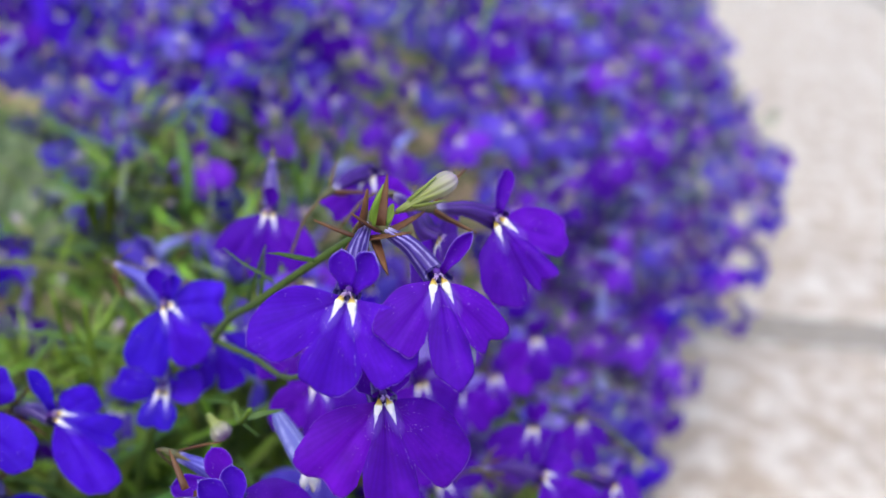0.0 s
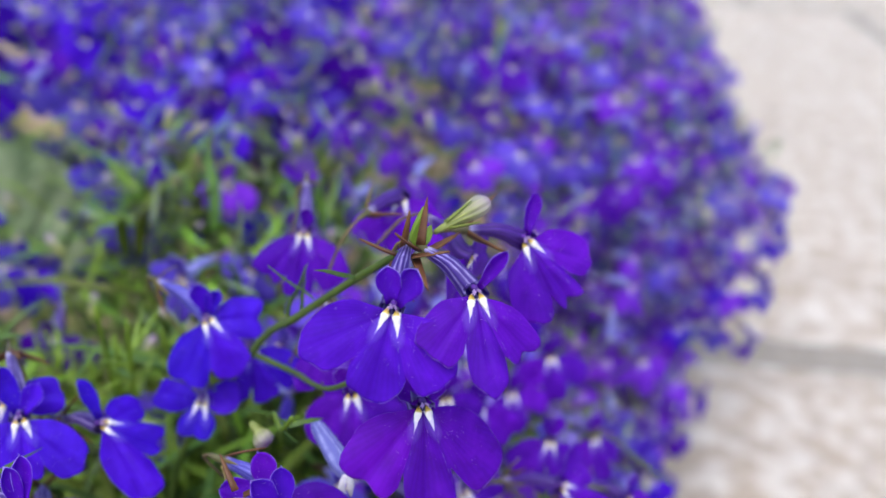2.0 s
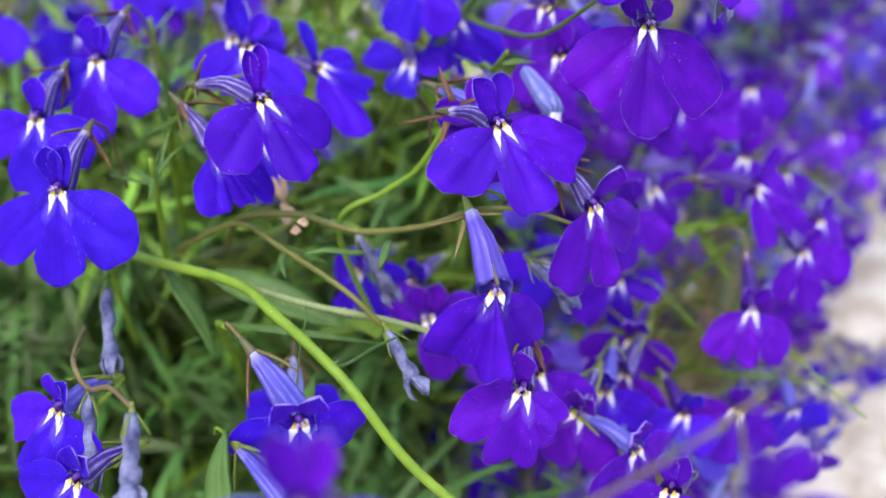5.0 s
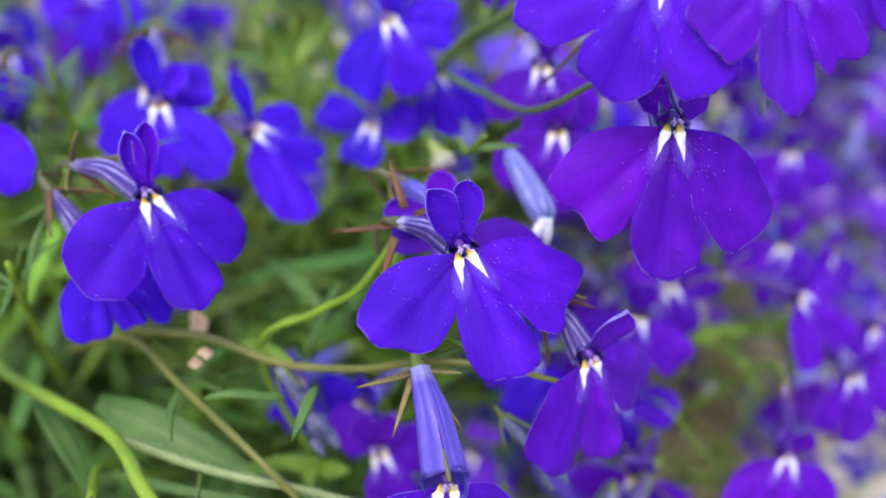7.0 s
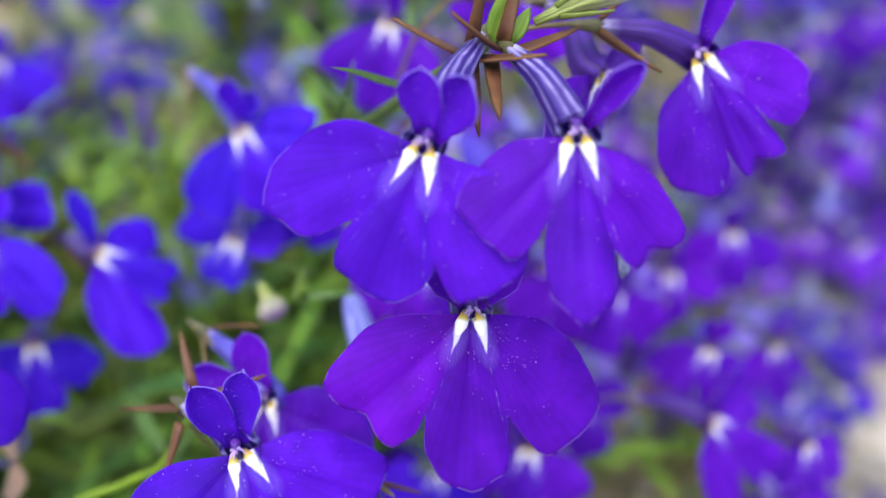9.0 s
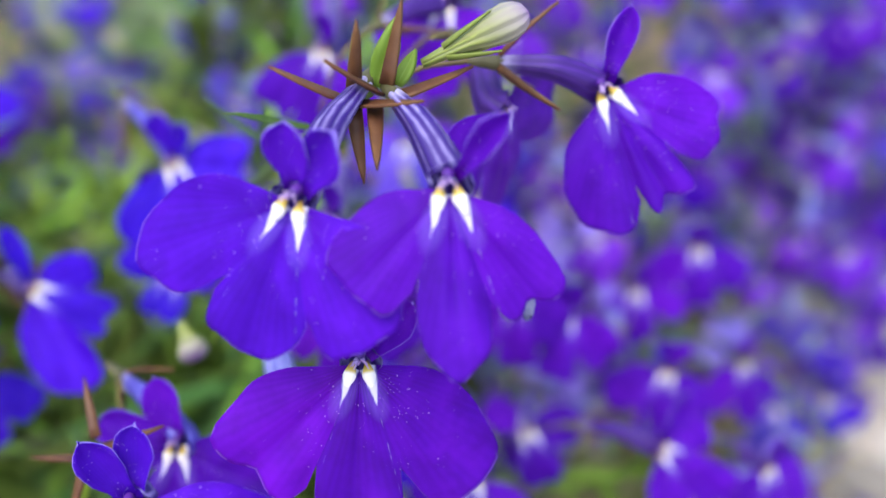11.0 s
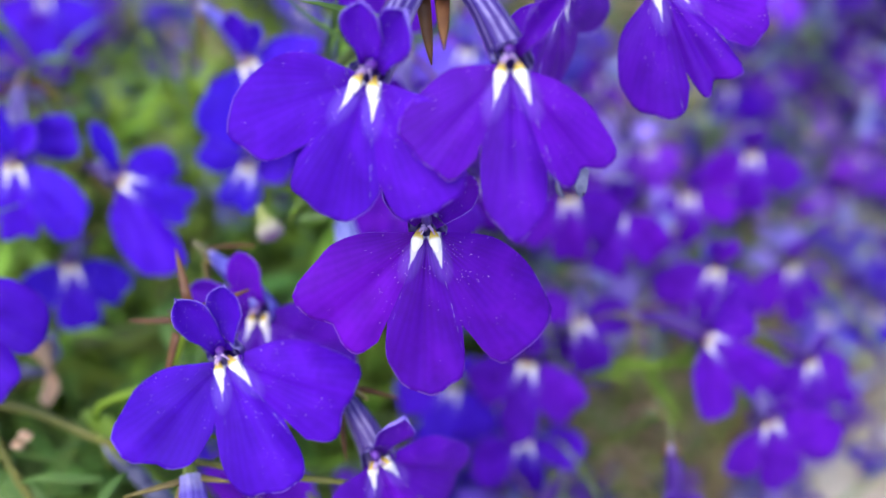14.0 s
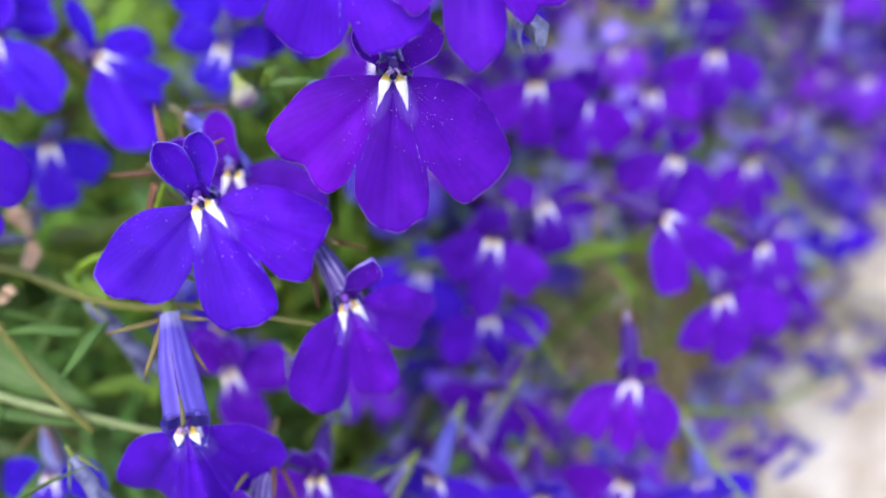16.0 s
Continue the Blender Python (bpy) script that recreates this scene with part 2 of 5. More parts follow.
LITTER = leaf_material("dry_straw_leaf", (0.26, 0.19, 0.075), (0.60, 0.49, 0.27), (0.60, 0.50, 0.32))
TWIG = simple("brown_green_stem", (0.075, 0.055, 0.022), (0.15, 0.11, 0.045), 300.0, 0.6, 0.0, 0.3)
SEPAL = simple("reddish_sepal", (0.080, 0.026, 0.016), (0.165, 0.078, 0.028), 420.0, 0.5, 0.15, 0.2)
OLIVE_SEPAL = simple("olive_sepal", (0.12, 0.085, 0.03), (0.19, 0.16, 0.05), 420.0, 0.55, 0.15, 0.2)
CALYX = simple("dark_olive_calyx", (0.05, 0.055, 0.02), (0.10, 0.09, 0.04), 500.0, 0.55, 0.0, 0.3)
GREEN_SEPAL = simple("green_sepal", (0.15, 0.20, 0.03), (0.24, 0.30, 0.06), 250.0, 0.5, 0.2, 0.2)


def broad_leaf_material():
    m, nt, b = material("mottled_broad_leaf")
    col = ramp(nt, noise_of(nt, 55.0, 4.0), [(0.36, (0.06, 0.11, 0.04)), (0.5, (0.14, 0.21, 0.09)), (0.62, (0.27, 0.33, 0.20))])
    uv = nt.nodes.new("ShaderNodeUVMap")
    uv.uv_map = "uv"
    w = node(nt, "ShaderNodeTexWave", Scale=2.5, Distortion=1.5, Detail=2.0)
    nt.links.new(uv.outputs[0], w.inputs["Vector"])
    col = mix(nt, maths(nt, "MULTIPLY", w.outputs["Fac"], 0.3), col, (0.12, 0.18, 0.08))
    nt.links.new(col, b.inputs["Base Color"])
    b.inputs["Roughness"].default_value = 0.5
    bump(nt, b, w.outputs["Fac"], 0.5, 0.001)
    thin(nt, b, col, 0.25)
    return m


BROAD_LEAF = broad_leaf_material()


def bud_material():
    m, nt, b = material("cream_green_bud")
    uv = nt.nodes.new("ShaderNodeUVMap")
    uv.uv_map = "uv"
    sep = nt.nodes.new("ShaderNodeSeparateXYZ")
    nt.links.new(uv.outputs[0], sep.inputs[0])
    col = ramp(nt, sep.outputs[0], [(0.0, (0.25, 0.33, 0.05)), (0.34, (0.33, 0.38, 0.10)), (0.5, (0.29, 0.32, 0.14)), (0.72, (0.37, 0.35, 0.30)), (0.88, (0.34, 0.27, 0.38)), (1.0, (0.24, 0.10, 0.34))])
    w = node(nt, "ShaderNodeTexWave", Scale=1.6, Distortion=2.0, Detail=2.0)
    w.bands_direction = "Y"
    nt.links.new(uv.outputs[0], w.inputs["Vector"])
    col = mix(nt, maths(nt, "MULTIPLY", w.outputs["Fac"], 0.18), col, (0.3, 0.22, 0.34))
    nt.links.new(col, b.inputs["Base Color"])
    b.inputs["Roughness"].default_value = 0.55
    bump(nt, b, w.outputs["Fac"], 0.4, 0.0003)
    thin(nt, b, col, 0.2)
    return m


BUD = bud_material()
WILTED = simple("withered_corolla", (0.028, 0.03, 0.12), (0.24, 0.255, 0.42), 600.0, 0.8, 0.1, 0.8)
DRY = simple("dry_husk", (0.36, 0.22, 0.13), (0.66, 0.5, 0.36), 350.0, 0.8, 0.1, 0.6)
ANTHER = simple("dark_violet_anther", (0.03, 0.005, 0.12), (0.09, 0.02, 0.26), 1500.0, 0.5)
LILAC = simple("pale_lilac_hairs", (0.26, 0.14, 0.46), (0.52, 0.40, 0.66), 2000.0, 0.8)
FLUFF = simple("white_stigma_hairs", (0.6, 0.58, 0.7), (0.8, 0.8, 0.85), 2000.0, 0.9)


def ridge_material():
    m, nt, b = material("white_throat_ridge")
    uv = nt.nodes.new("ShaderNodeUVMap")
    uv.uv_map = "uv"
    sep = nt.nodes.new("ShaderNodeSeparateXYZ")
    nt.links.new(uv.outputs[0], sep.inputs[0])
    col = ramp(nt, sep.outputs[0], [(0.0, (0.16, 0.09, 0.03)), (0.13, (0.40, 0.26, 0.02)), (0.24, (0.55, 0.42, 0.08)), (0.34, (0.80, 0.78, 0.78)), (1.0, (0.80, 0.78, 0.88))])
    nt.links.new(col, b.inputs["Base Color"])
    b.inputs["Roughness"].default_value = 0.5
    bump(nt, b, noise_of(nt, 2500.0, 2.0), 0.3, 0.0001)
    return m


RIDGE = ridge_material()


def stone_material():
    m, nt, b = material("pale_paving_stone")
    c = nt.nodes.new("ShaderNodeTexCoord").outputs["Object"]
    info = nt.nodes.new("ShaderNodeObjectInfo")
    f = noise_of(nt, 22.0, 6.0, c, 0.62)
    col = ramp(nt, f, [(0.34, (0.34, 0.29, 0.235)), (0.48, (0.50, 0.46, 0.40)), (0.64, (0.60, 0.57, 0.515))])
    f2 = noise_of(nt, 130.0, 5.0, c, 0.7)
    col = mix(nt, 0.5, col, ramp(nt, f2, [(0.36, (0.28, 0.235, 0.18)), (0.5, (0.56, 0.52, 0.46)), (0.66, (0.66, 0.64, 0.59))]))
    blot = noise_of(nt, 85.0, 4.0, c, 0.55)
    col = mix(nt, ramp(nt, blot, [(0.42, (0.85, 0.85, 0.85)), (0.53, (0.0, 0.0, 0.0))]), col, (0.40, 0.335, 0.26))
    col = mix(nt, ramp(nt, blot, [(0.56, (0.0, 0.0, 0.0)), (0.66, (0.6, 0.6, 0.6))]), col, (0.70, 0.68, 0.62))
    pits = maths(nt, "LESS_THAN", noise_of(nt, 420.0, 3.0, c, 0.6), 0.36)
    col = mix(nt, maths(nt, "MULTIPLY", pits, 0.45), col, (0.25, 0.20, 0.15))
    hue = nt.nodes.new("ShaderNodeHueSaturation")
    nt.links.new(col, hue.inputs["Color"])
    nt.links.new(maths(nt, "ADD", maths(nt, "MULTIPLY", info.outputs["Random"], 0.12), 0.89), hue.inputs["Value"])
    nt.links.new(hue.outputs[0], b.inputs["Base Color"])
    b.inputs["Roughness"].default_value = 0.88
    bump(nt, b, maths(nt, "ADD", f2, maths(nt, "MULTIPLY", f, 1.5)), 0.8, 0.004)
    return m


STONE = stone_material()
JOINT = simple("sandy_joint", (0.19, 0.175, 0.15), (0.29, 0.27, 0.235), 200.0, 0.95, 0.0, 0.6)
# ground crumbs: near-black colour stands in for shade in the leaf hollows
SHADE_MULCH = simple("shade_dark_mulch", (0.012, 0.009, 0.006), (0.06, 0.042, 0.026), 400.0, 0.9, 0.0, 0.8)
SOIL = simple("dry_brown_soil", (0.27, 0.19, 0.11), (0.62, 0.49, 0.32), 90.0, 0.95, 0.0, 0.9)


# ---- building helpers ----
def mesh_of(name, verts, faces, mat, uvs=None, smooth=True):
    me = bpy.data.meshes.new(name)
    me.from_pydata([tuple(v) for v in verts], [], faces)
    me.materials.append(mat)
    if uvs is not None:
        layer = me.uv_layers.new(name="uv")
        idx = np.empty(len(me.loops), dtype=np.int32)
        me.loops.foreach_get("vertex_index", idx)
        layer.data.foreach_set("uv", np.asarray(uvs, dtype=np.float32)[idx].ravel())
    if smooth:
        me.polygons.foreach_set("use_smooth", [True] * len(me.polygons))
    me.update()
    return me


def part(name, me, parent, label="", m=None):
    ob = new(name, me)
    ob.parent = parent
    if m is not None:
        ob.matrix_basis = m
    if label:
        tagged(ob, label)
    return ob


def sheet(grid, uvg, thick, back=0.0):
    """A thin two-sided body from a grid of points, closed along its edge."""
    r, c = grid.shape[:2]
    du = np.gradient(grid, axis=0)
    dv = np.gradient(grid, axis=1)
    n = np.cross(du, dv)
    n /= np.linalg.norm(n, axis=2, keepdims=True) + 1e-12
    top = grid + n * thick / 2
    bot = grid - n * thick / 2
    verts = np.concatenate([top.reshape(-1, 3), bot.reshape(-1, 3)])
    uvs = np.concatenate([uvg.reshape(-1, 2), uvg.reshape(-1, 2) + np.array((back, 0.0))])
    k = r * c
    faces = []
    for i in range(r - 1):
        for j in range(c - 1):
            a = i * c + j
            faces.append((a, a + c, a + c + 1, a + 1))
            faces.append((k + a, k + a + 1, k + a + c + 1, k + a + c))
    rim = [j for j in range(c)] + [i * c + c - 1 for i in range(1, r)] + [(r - 1) * c + j for j in range(c - 2, -1, -1)] + [i * c for i in range(r - 2, 0, -1)]
    for a, b in zip(rim, rim[1:] + rim[:1]):
        faces.append((a, b, k + b, k + a))
    return verts, faces, uvs


def lobe(length, width, bend=0.12, cup=0.10, ruffle=0.05, foot=0.26, peak=0.62, point=0.03, fine=1, seed=0, tip=1.0):
    """A petal lobe along +x: narrow foot, widest past the middle, rounded tip with a small point."""
    rng = random.Random(seed)
    ph, ph2 = rng.uniform(0, 6.28), rng.uniform(0, 6.28)
    lean, skew, crease = rng.uniform(-0.09, 0.09), rng.uniform(-0.12, 0.12), rng.choice((-0.045, -0.03, 0.03))
    r, c = (13, 9) if fine > 1 else ((9, 7) if fine else (6, 5))
    grid, uvg = np.zeros((r, c, 3)), np.zeros((r, c, 2))
    for i in range(r):
        q = i / (r - 1)
        s = math.sin(q * math.pi / 2) ** 0.9 if q < 1 else 1.0
        if s <= peak:
            k = s / peak
            w = foot + (1 - foot) * (k * k * (3 - 2 * k)) ** 1.15
        else:
            k = (s - peak) / (1 - peak)
            w = max(0.0, 1 - k ** (2.5 * tip)) ** 0.6
        w = max(w, 0.02)
        for j in range(c):
            v = 2 * j / (c - 1) - 1
            vv = math.copysign(abs(v) ** 0.9, v)
            edge = 1 + skew * v + ruffle * (1.1 * math.sin(7 * s + ph + 2.1 * math.copysign(1, v)) + 0.6 * math.sin(17 * s + ph2)) * abs(v)
            x = s + point * (1 - abs(v)) ** 2 * (s ** 6)
            y = vv * w * edge
            z = -bend * s * s + cup * (v * v) * s * w + ruffle * math.sin(5 * s + 3 * v + ph2) * s * abs(v) + crease * (1 - abs(v)) ** 2 * math.sin(3 * s) + 0.012 * math.sin(9 * s + ph) * math.sin(5 * v + ph2) * s
            grid[i, j] = (x * length, y * width + lean * length * s * s, z * length)
            uvg[i, j] = (max(s, abs(v) * min(1.0, 0.2 + 2 * s)), 0.3 * v)
    return grid, uvg


def lip(lobes, fine, seed):
    """The fused lower lip of a bloom: one sheet for each lobe, meeting along a shallow valley. lobes: (angle, length, width, tilt), from one side to the other."""
    rng = random.Random(seed)
    n = len(lobes)
    out = []
    bends = [rng.uniform(0.05, 0.2) for _ in range(2 * n)][n:]
    tans = [math.tan(radians(q[3] + 3)) for q in lobes]
    turn = 1 if lobes[-1][0] > lobes[0][0] else -1
    for i, (ang, length, width, tilt) in enumerate(lobes):
        c, a, b = 0.57 * length, 0.43 * length, width
        wide = math.asin(min(0.97, b / math.sqrt(b * b + c * c - a * a)))
        ph, ph2, nib = rng.uniform(0, 6.28), rng.uniform(0, 6.28), rng.choice((-0.04, 0.0, 0.03, 0.05, 0.06))
        cup, ruff, skew = rng.uniform(-0.16, 0.06), rng.uniform(0.026, 0.055), rng.uniform(-0.08, 0.08)
        blunt = rng.uniform(0.02, 0.10)
        ends = []
        for side in (-1, 1):
            j = i + side * turn
            if 0 <= j < n:
                half = abs(lobes[j][0] - ang) / 2
                ends.append((radians(half) * side, j) if radians(half) < wide * 1.15 else (wide * side, None))
            else:
                ends.append((wide * side, None))
        rr, cc = ((13, 27), (9, 15), (6, 9))[2 - fine]
        notch = rng.uniform(0.08, 0.24)
        g, u = np.zeros((rr, cc, 3)), np.zeros((rr, cc, 2))
        for q in range(cc):
            f = 0.5 - 0.5 * math.cos(math.pi * q / (cc - 1))
            phi = ends[0][0] + (ends[1][0] - ends[0][0]) * f
            p = max(-wide * 0.999, min(wide * 0.999, phi))
            A = (math.cos(p) / a) ** 2 + (math.sin(p) / b) ** 2
            B = -2 * c * math.cos(p) / a ** 2
            C = (c / a) ** 2 - 1
            top = (-B + math.sqrt(max(0.0, B * B - 4 * A * C))) / (2 * A)
            k = phi / wide
            top *= 1 + nib * math.exp(-(k / 0.16) ** 2) + skew * k + ruff * (math.sin(4 * k + ph) + 0.4 * math.sin(9 * k + ph2) + 0.28 * math.sin(19 * k + ph))
            top *= 1 + blunt * (math.exp(-((abs(k) - 0.42) / 0.2) ** 2) - 0.5 * math.exp(-(k / 0.2) ** 2) - 0.75)
            end = ends[0] if phi < 0 else ends[1]
            h = 0.0
            if end[1] is not None:
                top *= 1 - notch * math.exp(-((1 - abs(phi / end[0])) / 0.2) ** 2)
                h = min(1.0, abs(phi / end[0])) ** 3
                h = h * h * (3 - 2 * h)
            for r in range(rr):
                w = r / (rr - 1)
                w = 1 - (1 - w) ** 1.3
                rad = 0.35 * MM + (top - 0.35 * MM) * w
                t = rad / length
                own = tans[i] * t - bends[i] * t * t + cup * k * k * t + ruff * 2.4 * math.sin(4.5 * t + 3 * k + ph2) * t * t * abs(k) - 0.03 * math.exp(-(k / 0.1) ** 2) * math.sin(2.6 * t) + 0.018 * math.sin(8 * t + ph) * math.sin(5 * k + ph2) * t + 0.030 * math.sin(7 * k + ph) * t * t
                z = own
                if end[1] is not None:
                    j = end[1]
                    both = 0.5 * (tans[i] + tans[j]) * t - 0.5 * (bends[i] + bends[j]) * t * t - 0.035 * t
                    z = own * (1 - h) + both * h
                th = radians(ang) + phi
                g[r, q] = (rad * math.cos(th), rad * math.sin(th), z * length)
                u[r, q] = (w, (math.degrees(th) + 180) / 90)
        out.append((g, u))
    return out


def smooth_line(points, n):
    """A smooth curve through points (Catmull-Rom), as n + 1 points."""
    p = [np.array(q, float) for q in points]
    p = [2 * p[0] - p[1]] + p + [2 * p[-1] - p[-2]]
    out = []
    for k in range(n + 1):
        u = k / n * (len(p) - 3)
        i = min(int(u), len(p) - 4)
        u -= i
        a, b, c, d = p[i:i + 4]
        out.append(0.5 * (2 * b + (c - a) * u + (2 * a - 5 * b + 4 * c - d) * u * u + (3 * b - a - 3 * c + d) * u ** 3))
    return out


def pipe(points, radii, sides=8, cap=True, oval=1.0, wobble=0.0, seed=0, flute=0.0):
    """A round body along a line, its radius given at each point."""
    rng = random.Random(seed)
    verts, faces, uvs = [], [], []
    n = len(points)
    side = None
    for i, p in enumerate(points):
        p = np.array(p, float)
        d = np.array(points[min(i + 1, n - 1)], float) - np.array(points[max(i - 1, 0)], float)
        d /= np.linalg.norm(d) + 1e-12
        if side is None:
            ref = np.array((0, 0, 1.0)) if abs(d[2]) < 0.9 else np.array((1.0, 0, 0))
            side = np.cross(d, ref)
        side = side - d * np.dot(side, d)
        side /= np.linalg.norm(side) + 1e-12
        up = np.cross(side, d)
        for j in range(sides):
            a = 2 * math.pi * j / sides
            rr = radii[i] * (1 + wobble * rng.uniform(-1, 1) + flute * math.cos(5 * a + 1.2 * i / n + seed))
            verts.append(p + side * math.cos(a) * rr + up * math.sin(a) * rr * oval)
            uvs.append((i / (n - 1), 2.0 * abs(j / sides - 0.5)))
    for i in range(n - 1):
        for j in range(sides):
            a, b = i * sides + j, i * sides + (j + 1) % sides
            faces.append((a, b, b + sides, a + sides))
    if cap:
        faces.append(tuple(range(sides))[::-1])
        faces.append(tuple((n - 1) * sides + j for j in range(sides)))
    return verts, faces, uvs


def join(pieces):
    verts, faces, uvs = [], [], []
    for v, f, u in pieces:
        k = len(verts)
        verts += [tuple(q) for q in v]
        faces += [tuple(i + k for i in q) for q in f]
        uvs += [tuple(q) for q in u]
    return verts, faces, uvs


def face_frame(az, el):
    """Axes of a bloom that faces the given way: right and up as seen from its front, and outwards."""
    a, e = radians(az), radians(el)
    n = Vector((math.cos(a) * math.cos(e), math.sin(a) * math.cos(e), math.sin(e)))
    up = (Vector((0, 0, 1)) - n * n.z).normalized()
    x = up.cross(n)
    return Matrix((x, up, n)).transposed()


def along(angle, tilt, origin=(0, 0, 0), twist=0.0):
    """Puts +x of a lobe at an angle in the bloom's plane, tilted out of it."""
    return Matrix.Translation(origin) @ Matrix.Rotation(radians(angle), 4, "Z") @ Matrix.Rotation(radians(-tilt), 4, "Y") @ Matrix.Rotation(radians(twist), 4, "X")


def petal_part(name, length, width, m, mat, parent, fine, seed, **shape):
    g, u = lobe(length * MM, width * MM, fine=fine, seed=seed, **shape)
    v, f, uv = sheet(g, u, 0.07 * MM, 2.0)
    return part(name, mesh_of(name, v, f, mat, uv), parent, "", m)


def sepal_mesh(length, width, curl, mat):
    g, u = np.zeros((6, 3, 3)), np.zeros((6, 3, 2))
    for i in range(6):
        s = i / 5
        w = width * (0.85 + 0.5 * s) * (1 - s) ** 0.85 + 0.02
        for j in range(3):
            v = j - 1
            g[i, j] = (s * length * MM, v * w * MM, (curl * s * s * length - 0.35 * w * (1 - abs(v))) * MM)
            u[i, j] = (s, abs(v))
    v, f, uv = sheet(g, u, 0.2 * MM)
    return mesh_of("sepal", v, f, mat, uv)


SEPALS = [sepal_mesh(4.9, 0.38, 0.08, SEPAL), sepal_mesh(4.4, 0.34, 0.18, OLIVE_SEPAL), sepal_mesh(4.6, 0.32, 0.05, GREEN_SEPAL)]


def calyx_on(parent, at, axis, seed, spread=65, count=5, green=False, size=1.0):
    """The green foot of a bloom with its ring of narrow sepals; axis points from foot to throat (bloom's own axes)."""
    rng = random.Random(seed)
    axis = Vector(axis).normalized()
    q = axis.to_track_quat("Z", "Y").to_matrix().to_4x4()
    line = [Vector(at) - axis * 2.2 * MM * size, Vector(at) - axis * 1.4 * MM * size, Vector(at) - axis * 0.3 * MM, Vector(at) + axis * 0.5 * MM]
    v, f, u = pipe(line, [0.2 * MM, 0.38 * MM * size, 0.55 * MM * size, 0.5 * MM * size], 8)
    cal = part("calyx", mesh_of("calyx", v, f, GREEN_SEPAL if green else CALYX, u), parent, "small dark green calyx")
    turn = rng.uniform(0, 72)
    for k in range(count):
        m = Matrix.Translation(at) @ q @ Matrix.Rotation(radians(turn + 360 / count * k + rng.uniform(-12, 12)), 4, "Z") @ Matrix.Translation((0.5 * MM, 0, 0)) @ Matrix.Rotation(radians(-(90 - spread) + rng.uniform(-14, 14)), 4, "Y") @ Matrix.Scale(size * rng.uniform(0.85, 1.1), 4)
        part("sepal", SEPALS[2] if green else SEPALS[rng.randrange(2)], cal, "", m)
    return cal


def ridge_meshes():
    out = []
    for sgn in (-1, 1):
        line = [(sgn * 0.40 * MM, 0.25 * MM, 0.12 * MM), (sgn * 0.53 * MM, -0.35 * MM, 0.30 * MM), (sgn * 0.61 * MM, -0.7 * MM, 0.22 * MM), (sgn * 0.70 * MM, -1.05 * MM, 0.10 * MM), (sgn * 0.86 * MM, -1.6 * MM, -0.06 * MM)]
        pts = smooth_line(line, 9)
        rad = [0.1, 0.23, 0.34, 0.41, 0.43, 0.41, 0.36, 0.28, 0.18, 0.05]
        v, f, u = pipe(pts, [r * MM for r in rad], 7, oval=0.32)
        out.append(mesh_of("throat_mark", v, f, RIDGE, [(i // 7 / 9, 0.5) for i in range(len(v))]))
    return out


RIDGES = ridge_meshes()


def stigma_mesh():
    """A tuft of short pale hairs at the mouth of the anther tube."""
    rng = random.Random(5)
    bits = []
    for k in range(12):
        a = Vector((rng.uniform(-0.15, 0.15), 0.42, 0.66)) * MM
        d = Vector((rng.uniform(-0.55, 0.55), rng.uniform(-0.45, 0.15), rng.uniform(0.1, 0.5))) * MM
        bits.append(pipe([a, a + d * 0.6, a + d + Vector((0, -0.12 * MM, 0))], [0.07 * MM, 0.06 * MM, 0.03 * MM], 4))
    v, f, u = join(bits)
    return mesh_of("stigma_hairs", v, f, LILAC, u)


STIGMA = stigma_mesh()
FLOWER_GROUP = "lobelia blooms"


